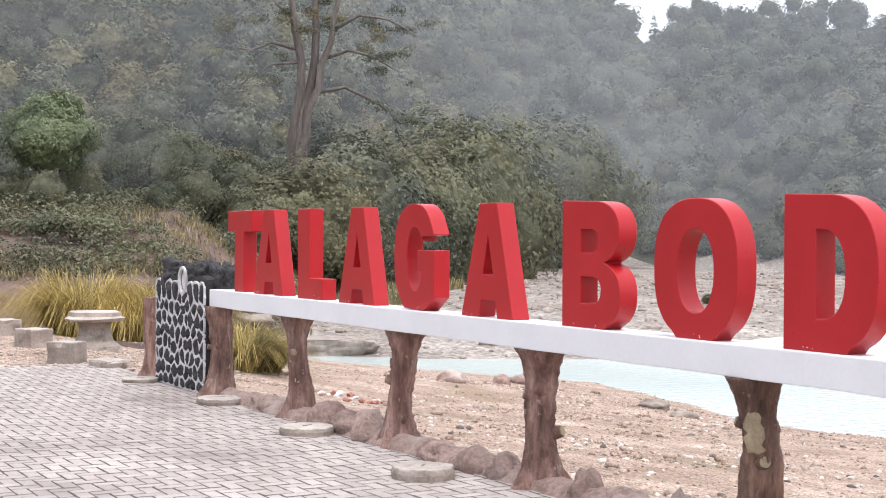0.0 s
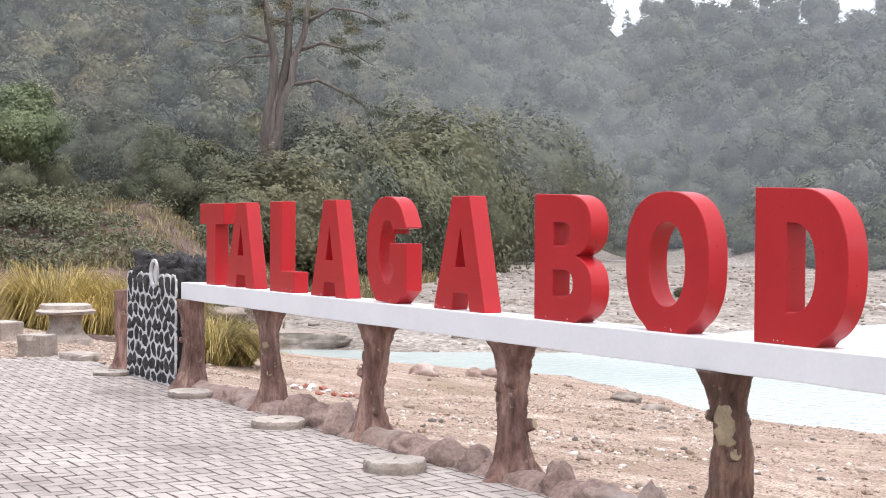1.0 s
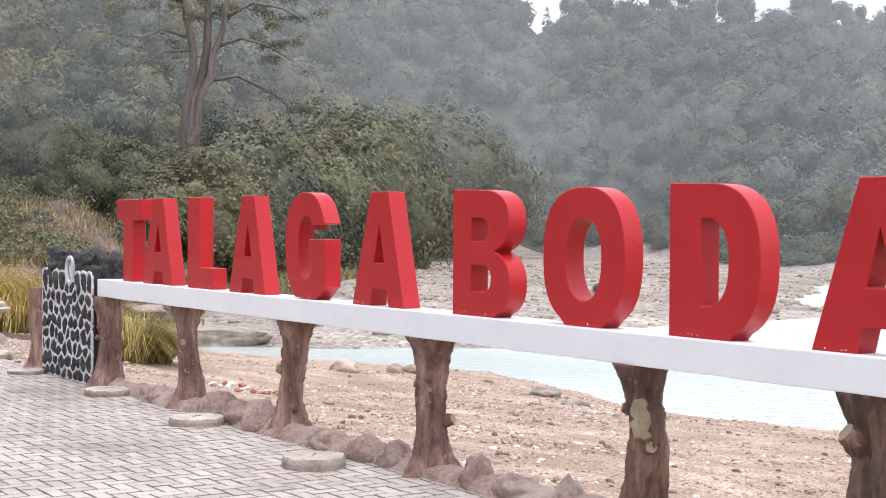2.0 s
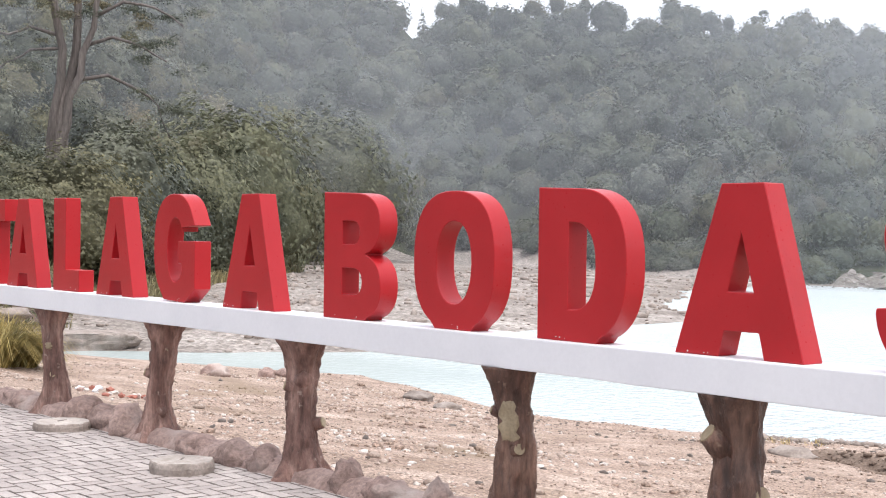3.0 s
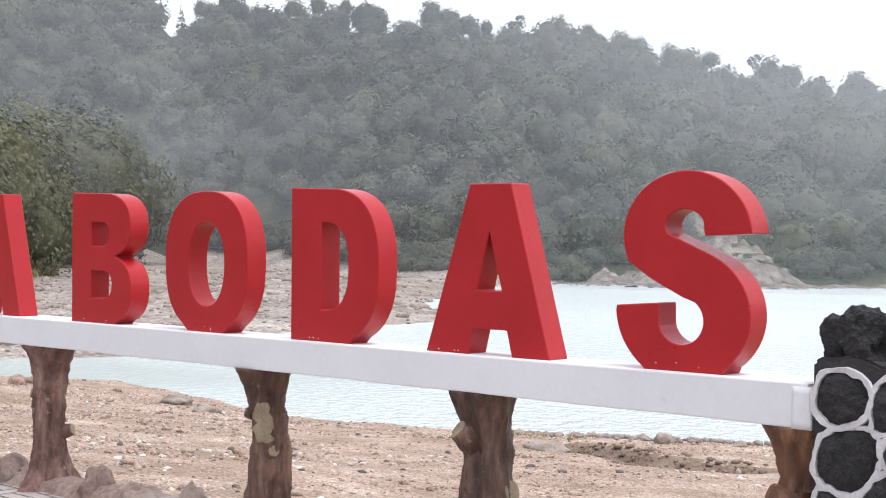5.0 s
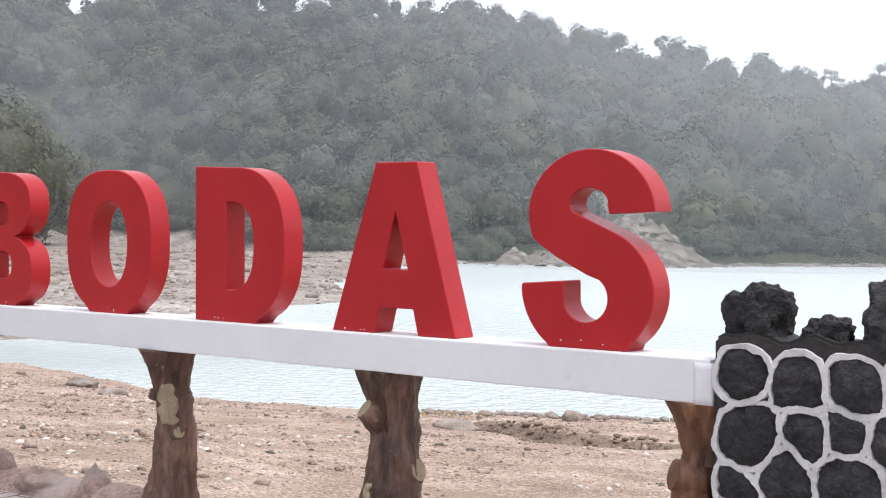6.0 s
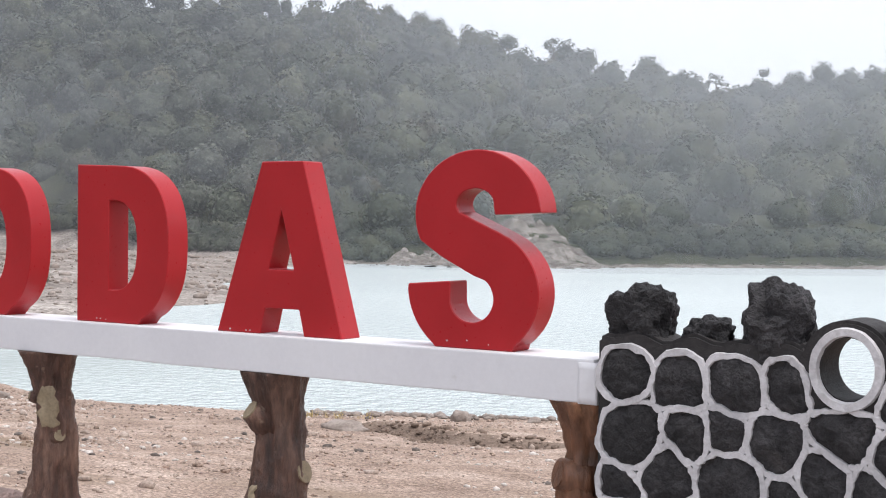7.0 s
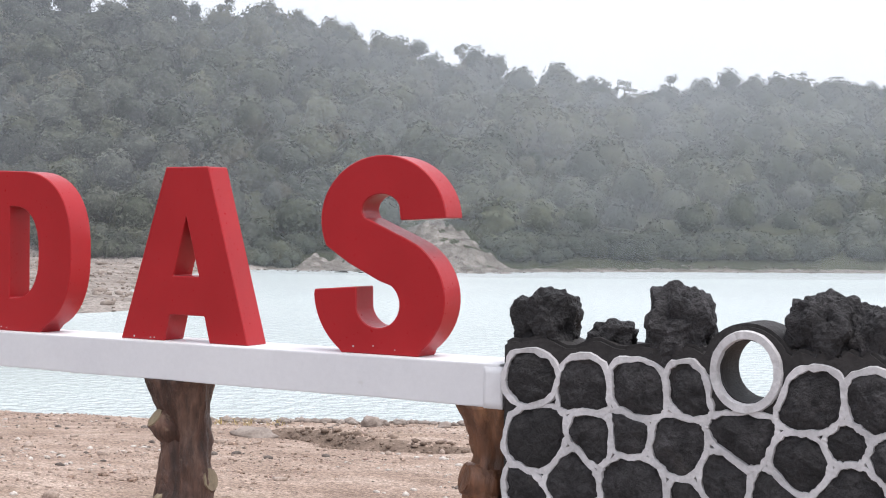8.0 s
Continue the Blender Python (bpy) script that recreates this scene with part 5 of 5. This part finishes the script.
# crumbling earth along a little bank near the water
bf = prng.uniform(0, 1, 420)
bx = -11.2 + 3.6 * bf
by = np.interp(bx, [-11.2, -10.6, -9.8, -9.1, -7.6], [9.8, 9.75, 9.5, 8.8, 8.85]) + prng.normal(0, 0.22, 420)
scatter("earth_clods", np.stack([bx, by, land(bx, by)[0] + 0.01, 0.012 + 0.06 * prng.uniform(0, 1, 420) ** 3], -1), SCARP, "crumbling brown earth clods along a small bank", "clods", 48)

# scree on the far slope
scx = []
for i in range(121):
    for j in range(25):
        az = -36.5 + 9.1 * i / 120
        edge = scar(az) * (1 + 0.25 * noise.noise(Vector((az * 2.7, 1, 0)))) + 0.004
        r = float(np.interp(az, *FOOT)) - 3.5 + (RISE * edge + 3) * j / 24
        scx.append((OX + r * math.sin(radians(az)), OY + r * math.cos(radians(az))))
scx = np.array(scx)
sz = np.maximum(land(scx[:, 0], scx[:, 1])[0], LAKE - 0.2) + 0.12 + 0.3 * value_noise(scx[:, 0], scx[:, 1], 0.8, 31) + 0.15 * value_noise(scx[:, 0], scx[:, 1], 2.1, 32)
si = np.arange(121 * 25).reshape(121, 25)
scree = new("scree_slope", quads("scree_slope", np.column_stack([scx, sz]), np.stack([si[:-1, :-1], si[:-1, 1:], si[1:, 1:], si[1:, :-1]], -1).reshape(-1, 4), [SCREE]))
tagged(scree, "bare pale landslip scar above the lake", "scree", kind="structure")


# ---- grass ----
def blades(rng, n, spread, height, width, lean=0.6, places=None):
    """Arching blades, three quads each."""
    a, q = rng.uniform(0, 6.28, n), spread * np.sqrt(rng.uniform(0, 1, n))
    root = np.stack([q * np.cos(a), q * np.sin(a), np.zeros(n)], -1) if places is None else places
    out = rng.uniform(0, 6.28, n) * 0.35 + a * 0.65 if places is None else rng.uniform(0, 6.28, n)
    way = np.stack([np.cos(out), np.sin(out), np.zeros(n)], -1)
    side = np.stack([-np.sin(out), np.cos(out), np.zeros(n)], -1)
    h, k = height * rng.uniform(0.5, 1.2, n)[:, None], lean * rng.uniform(0.45, 1.3, n)[:, None]
    rows = []
    for f in (0, 0.4, 0.75, 1.0):
        c = root + way * h * 0.40 * k * f ** 1.2 + np.array([0, 0, 1]) * h * (f - 0.44 * k * f ** 3.0)
        w = width * (1 - f * 0.85)
        rows.append((c - side * w, c + side * w))
    return np.concatenate([np.stack([l0, r0, r1, l1], 1) for (l0, r0), (l1, r1) in zip(rows, rows[1:])])


def grass_clump(x, y, n, spread, height, seed, label, width=0.011):
    r = np.random.RandomState(seed)
    ob = new("grass_clump", leaves_mesh("grass_clump", blades(r, n, spread, height, width, 1.75), [STRAW]))
    ob.location = (x, y, float(land(x, y)[0]) - 0.03)
    return tagged(ob, label, "grass", "grass clumps")


for x, y, n, spread, height, seed in ((-25.6, 2.05, 3600, 0.5, 1.8, 1), (-25.0, 2.75, 3000, 0.6, 1.55, 2), (-25.3, 3.5, 2600, 0.65, 1.5, 3), (-19.5, 2.65, 2600, 0.38, 1.05, 4), (-20.1, 3.2, 1900, 0.36, 0.8, 5), (-29.8, 0.75, 1600, 0.42, 1.05, 6)):
    grass_clump(x, y, n, spread, height, seed, "arching clump of yellow-green grass on the bank")
for x, y, seed in ((-12.4, 10.5, 11), (-12.1, 10.7, 12), (-11.7, 10.9, 13)):
    grass_clump(x, y, 26, 0.12, 0.26, seed, "sparse thin grass sprig at the water's edge", 0.004)
drg = np.random.RandomState(9)
da, dr = np.radians(drg.uniform(-79, -66, 9000)), drg.uniform(36, 62, 9000)
dx, dy = OX + dr * np.sin(da), OY + dr * np.cos(da)
sel = value_noise(dx, dy, 0.22, 41) + 0.6 * value_noise(dx, dy, 0.9, 42) > 0.2
dx, dy = dx[sel], dy[sel]
bankgrass = new("bank_grass", leaves_mesh("bank_grass", blades(drg, len(dx), 0, 0.40, 0.026, 1.0, np.stack([dx, dy, land(dx, dy)[0]], -1)), [DRYGRASS]))
da = drg.uniform(-69.0, -57, 20000)
dr = np.interp(da, [-71.5, -66, -62, -57], [40, 44, 56, 84]) + drg.uniform(0, 16, 20000)
dx, dy = OX + dr * np.sin(np.radians(da)), OY + dr * np.cos(np.radians(da))
dz = land(dx, dy)[0]
sel = (dz > LAKE + 0.25) & (dz < 0.4) & (value_noise(dx, dy, 0.16, 43) + 0.6 * value_noise(dx, dy, 0.7, 44) > -0.15)
footgrass = new("foot_grass", leaves_mesh("foot_grass", blades(drg, int(sel.sum()), 0, 0.7, 0.045, 1.0, np.stack([dx[sel], dy[sel], dz[sel]], -1)), [FOOTGRASS]))
tagged(footgrass, "dry yellowish grass along the foot of the bushes", "grass", kind="stuff")
tagged(bankgrass, "dry yellowish grass over the earth bank", "grass", kind="stuff")


# ---- bushes and trees at the foot of the slope ----
def tree(name, seed, rad, stem, leaves, size, mat, label, category, group="", blobs=None):
    """A trunk with limbs, and a crown of many small leaves in clumps."""
    r = np.random.RandomState(seed)
    ob = thing(name, (0, 0, 0), label, category, group)
    bm = bmesh.new()
    tube(bm, [(0, 0, -0.3), (0.05 * rad, 0, stem * 0.5), (0, 0.04 * rad, stem + 0.2 * rad)], [0.07 * rad, 0.05 * rad, 0.03 * rad], 7)
    for k in range(6):
        a, q = k * 1.05 + r.uniform(-0.3, 0.3), rad * r.uniform(0.35, 0.6)
        tube(bm, [(0, 0, stem * 0.6), (q * 0.5 * math.cos(a), q * 0.5 * math.sin(a), stem + 0.1 * rad), (q * math.cos(a), q * math.sin(a), stem + r.uniform(0.3, 0.8) * rad)], [0.035 * rad, 0.025 * rad, 0.01 * rad], 5)
    part("trunk", bm, TRUNK, ob, "grey-brown trunk and limbs")
    if blobs:
        mesh = leaves_mesh("crown", leaf_cloud(r, blobs, leaves, size / rad, 0.5, 0.3) * rad + [0, 0, stem + rad * 0.55], [mat])
    else:
        soup, V, F = crown_template(seed, leaves, size / rad, 3, r, 0.3)
        mesh = quads("crown", np.concatenate([soup.reshape(-1, 3), V]) * rad + [0, 0, stem + rad * 0.6], np.concatenate([np.arange(3 * leaves).reshape(-1, 3), F + 3 * leaves]), [mat])
    crown = new("crown", mesh)
    crown.parent = ob
    return ob


bright = tree("tree", 51, 2.0, 1.0, 14000, 0.062, FRESH, "small tree with a round fresh green crown", "tree")


def on_bearing(az, r, lift=0.0):
    x, y = OX + r * math.sin(radians(az)), OY + r * math.cos(radians(az))
    return x, y, float(land(x, y)[0]) + lift


bright.matrix_basis = pose(*on_bearing(-76.2, 50, 0.2))
kinds = [tree("bush", 60 + k, 1.5, -0.15, 9000, 0.041, mat, label, "bush", "bushes at the foot of the slope")
         for k, (mat, label) in enumerate(((BUSH, "dense dull-green broadleaf bush at the foot of the slope"), (WOODS_NEAR[0], "dense grey-green broadleaf bush at the foot of the slope"),
                                           (WOODS_NEAR[2], "yellowing broadleaf bush at the foot of the slope"), (BUSH, "dense dull-green broadleaf bush at the foot of the slope"),
                                           (WOODS_NEAR[3], "silvery-green broadleaf bush at the foot of the slope"), (WOODS_NEAR[1], "dark green broadleaf bush at the foot of the slope")))]
brng = random.Random(8)
irng = np.random.RandomState(33)
mound = [(irng.uniform(-1.5, 1.5), irng.uniform(-1.9, 1.9), 0.0, irng.uniform(0.35, 0.6), irng.uniform(0.25, 0.4)) for _ in range(26)]
mound = [(x, y, 0.35 - 0.28 * math.hypot(x / 1.5, y / 1.9) + irng.uniform(-0.1, 0.15), rx, rz) for x, y, _, rx, rz in mound]
ivy = tree("shrub_mound", 71, 1.0, -0.6, 9000, 0.05, BUSH, "spreading mound of dull-green creeper and shrubs on the earth bank", "bush", "", mound)
ivy.matrix_basis = pose(*on_bearing(-75.3, 42.5, 0.15), 0, 0, 10)
ca, cr = np.radians(irng.uniform(-79, -65.5, 12000)), irng.uniform(36.5, 56, 12000)
cx, cy = OX + cr * np.sin(ca), OY + cr * np.cos(ca)
sel = value_noise(cx, cy, 0.3, 61) + 0.5 * value_noise(cx, cy, 1.3, 62) > 0.1
cx, cy = cx[sel], cy[sel]
spots_c = np.stack([cx, cy, land(cx, cy)[0] + irng.uniform(0.02, 0.75, len(cx)) ** 1.5, np.full(len(cx), 0.12), np.full(len(cx), 0.08)], -1)
creeper = new("bank_creeper", leaves_mesh("bank_creeper", leaf_cloud(irng, spots_c, 30000, 0.065, 0.1, 0.8), [BUSH]))
tagged(creeper, "low dull-green creeper trailing over the earth bank", "creeper", kind="stuff")
# bearing, range, elevation of the crown's top as seen from the terrace
crowns = [(-76.4, 47, 2.4), (-78.5, 52, 2.6), (-77.5, 50, 2.8), (-75.2, 52, 3.0), (-74.2, 55, 2.6), (-72.0, 50, 1.4), (-70.9, 58, 4.1), (-70.5, 54, 2.6), (-66.7, 56, 3.9), (-61.8, 74, 3.4), (-64.5, 66, 3.6), (-73.1, 60, 5.0), (-68.6, 58, 3.3), (-63.1, 70, 2.8), (-58.6, 96, 3.6),
          (-60.0, 84, 4.4), (-65.6, 60, 2.4), (-71.8, 52, 1.8), (-68.0, 54, 2.0), (-56.0, 108, 4.6), (-78.5, 56, 3.0), (-80.0, 60, 5.0), (-57.4, 104, 2.6)]
spots = []
for az, r, el in crowns:
    ground_z = on_bearing(az, r)[2]
    spots.append((az, r, max(0.5, (1.57 + r * math.tan(radians(el)) - ground_z) / 1.95)))
for _ in range(48):
    az = brng.uniform(-84, -55)
    r = float(np.interp(az, *FOOT)) + brng.uniform(-7, 16)
    spots.append((az, r, brng.uniform(0.9, 1.8)))
for k, (az, r, size) in enumerate(spots):
    src = kinds[k % 6]
    m = pose(*on_bearing(az, r, -0.1), 0, 0, brng.uniform(0, 360)) @ Matrix.Diagonal((size, size, size * brng.uniform(0.8, 1.1), 1))
    if k < 6:
        src.matrix_basis = m
    else:
        src_scale = src.scale.copy()
        src.scale = (1, 1, 1)
        copy_thing(src, m)
        src.scale = src_scale

# the tall tree on the slope
tall = thing("tall_tree", on_bearing(-66.75, 66), "tall grey-brown tree with forked stems and drooping limbs", "tree")
RX, RY = math.cos(radians(-66.75)), -math.sin(radians(-66.75))


def at(u, z, d=0.0):
    """A place in the tall tree: u to the side, z up, d further back."""
    return (u * RX + d * -RY, u * RY + d * RX, z)


bm = bmesh.new()
tube(bm, [at(0.0, -0.5), at(0.0, 1.5), at(0.05, 3.5), at(0.2, 5.5), at(0.4, 7.5)], [0.58, 0.46, 0.38, 0.26, 0.08], 12)
part("trunk", bm, TRUNK, tall, smooth=True)
BOUGHS = [([(-0.22, 0.0), (-0.16, 3.0), (0.08, 6.0), (0.2, 9.0), (-0.05, 12.0), (-0.3, 15.0)], 0.34), ([(0.2, 0.0), (0.24, 3.0), (0.5, 6.0), (0.85, 9.0), (0.97, 12.0), (1.0, 15.5)], 0.36), ([(0.1, 2.0), (0.3, 4.5), (0.7, 6.8), (1.3, 8.8), (1.85, 11.0), (2.3, 14.0)], 0.28),
         ([(0.8, 7.6), (2.2, 7.9), (3.5, 7.4), (4.6, 6.6), (5.1, 5.2)], 0.10), ([(1.4, 9.2), (2.6, 9.6), (3.9, 9.2), (4.9, 8.6)], 0.09), ([(0.15, 9.6), (-1.0, 9.9), (-2.0, 9.5), (-2.6, 9.6)], 0.09),
         ([(0.1, 9.0), (-1.1, 8.9), (-2.0, 8.3), (-2.9, 7.7)], 0.07), ([(1.8, 10.5), (3.0, 11.2), (4.4, 11.0), (5.6, 10.2)], 0.09), ([(0.0, 11.0), (-1.4, 12.2), (-2.9, 12.4)], 0.09)]
for k, (line, rad) in enumerate(BOUGHS):
    bm = bmesh.new()
    fine = []
    for a, b in zip(line, line[1:]):
        for f in (0, 0.5):
            fine.append((a[0] + (b[0] - a[0]) * f + 0.12 * math.sin(k * 5 + a[1] * 3 + f * 4), a[1] + (b[1] - a[1]) * f))
    fine.append(line[-1])
    m = len(fine)
    tube(bm, [at(u, z, 0.5 * math.sin(k * 2.4) * j / m) for j, (u, z) in enumerate(fine)], [rad * (1 - 0.75 * j / m) for j in range(m)], 8)
    limb = part("limb", bm, TRUNK, tall, smooth=True)
    r = np.random.RandomState(80 + k)
    end = line[-1]
    spread = 1.0 if rad < 0.15 else 2.2
    fol = []
    for q in range(9 if rad < 0.15 else 16):
        f = line[-1] if q % 2 else line[-2]
        u, z, d = f[0] + r.normal() * spread * 0.8, f[1] + r.normal() * spread * 0.5 + 0.3, r.normal() * spread * 0.8
        p = at(u, z, d)
        fol.append((*p, r.uniform(0.3, 0.75), r.uniform(0.2, 0.45)))
    foliage = new("foliage", leaves_mesh("foliage", leaf_cloud(r, fol, 1100 if rad < 0.15 else 4200, 0.06, 0.45), [WOODS_NEAR[k % 3]]))
    foliage.parent = limb
# a small bush on the mud shore
for x, y, s in ((-41.5, 30.4, 0.36), (-43.2, 31.2, 0.3), (-38.2, 33.5, 0.25)):
    src = kinds[2]
    keep_scale = src.scale.copy()
    src.scale = (1, 1, 1)
    ob = copy_thing(src, pose(x, y, float(land(x, y)[0])) @ Matrix.Diagonal((s, s, s * 0.7, 1)))
    src.scale = keep_scale
    tagged(ob, "low green shrub on the mud shore", "bush", "shrubs on the shore")


# ---- herringbone pavers ----
bm = bmesh.new()
box(bm, -17.1, 3.1, -9.1, 0.02, -0.3, -0.014)
paving = new("pavement", mesh_of("pavement", bm, JOINT))
tagged(paving, "grey herringbone concrete paver terrace beside the sign", "pavement", kind="structure")


def paver_arrays(lx, ly):
    """A paver with chamfered upper edges, its top at z = 0."""
    c = 0.004
    hx, hy = lx / 2 - 0.003, ly / 2 - 0.003
    v = [(sx * hx, sy * hy, -0.05) for sx, sy in ((-1, -1), (1, -1), (1, 1), (-1, 1))] + [(sx * hx, sy * hy, -c) for sx, sy in ((-1, -1), (1, -1), (1, 1), (-1, 1))]
    v += [(sx * (hx - c), sy * (hy - c), 0) for sx, sy in ((-1, -1), (1, -1), (1, 1), (-1, 1))]
    f = [(8, 9, 10, 11)] + [(k + a, (k + 1) % 4 + a, (k + 1) % 4 + a + 4, k + a + 4) for a in (0, 4) for k in range(4)]
    return np.array(v), np.array(f)


flat_v, flat_f = paver_arrays(0.2, 0.1)
up_v, up_f = paver_arrays(0.1, 0.2)
# worn tops; edges in soil colour, dirt with the gaps' shade painted in
SOIL_SHADED = np.array([0] + [1] * 8)
lie = {False: quads("paver", flat_v, flat_f, [PAVER, JOINT], SOIL_SHADED), True: quads("paver", up_v, up_f, [PAVER, JOINT], SOIL_SHADED)}
qrng = random.Random(5)
rest_v, rest_f, count, picked = [], [], 0, 0
for i in range(-171, 31):
    for j in range(-90, 1):
        kind = (i - j) % 4
        if kind not in (0, 2):
            continue
        upright = kind == 2
        cx, cy = (i * 0.1 + (0.05 if upright else 0.1), j * 0.1 + (0.0 if upright else 0.05))
        if cy > 0.0:
            continue
        tilt = (qrng.uniform(-0.5, 0.5), qrng.uniform(-0.5, 0.5), qrng.uniform(-0.8, 0.8))
        dz = qrng.uniform(-0.002, 0.002)
        if -8.9 < cx < -6.6 and -2.4 < cy < 0.0 and picked < 300:
            ob = new("paver", lie[upright])
            ob.parent = paving
            ob.matrix_basis = pose(cx, cy, dz, *tilt)
            picked += 1
        else:
            m = np.array(pose(cx, cy, dz, *tilt))
            v, f = (up_v, up_f) if upright else (flat_v, flat_f)
            rest_v.append(v @ m[:3, :3].T + m[:3, 3])
            rest_f.append(f + 12 * count)
            count += 1
rest = new("pavers", quads("pavers", np.concatenate(rest_v), np.concatenate(rest_f), [PAVER_REST, JOINT], np.tile(SOIL_SHADED, count)))
rest.parent = paving
tagged(rest, kind="stuff")
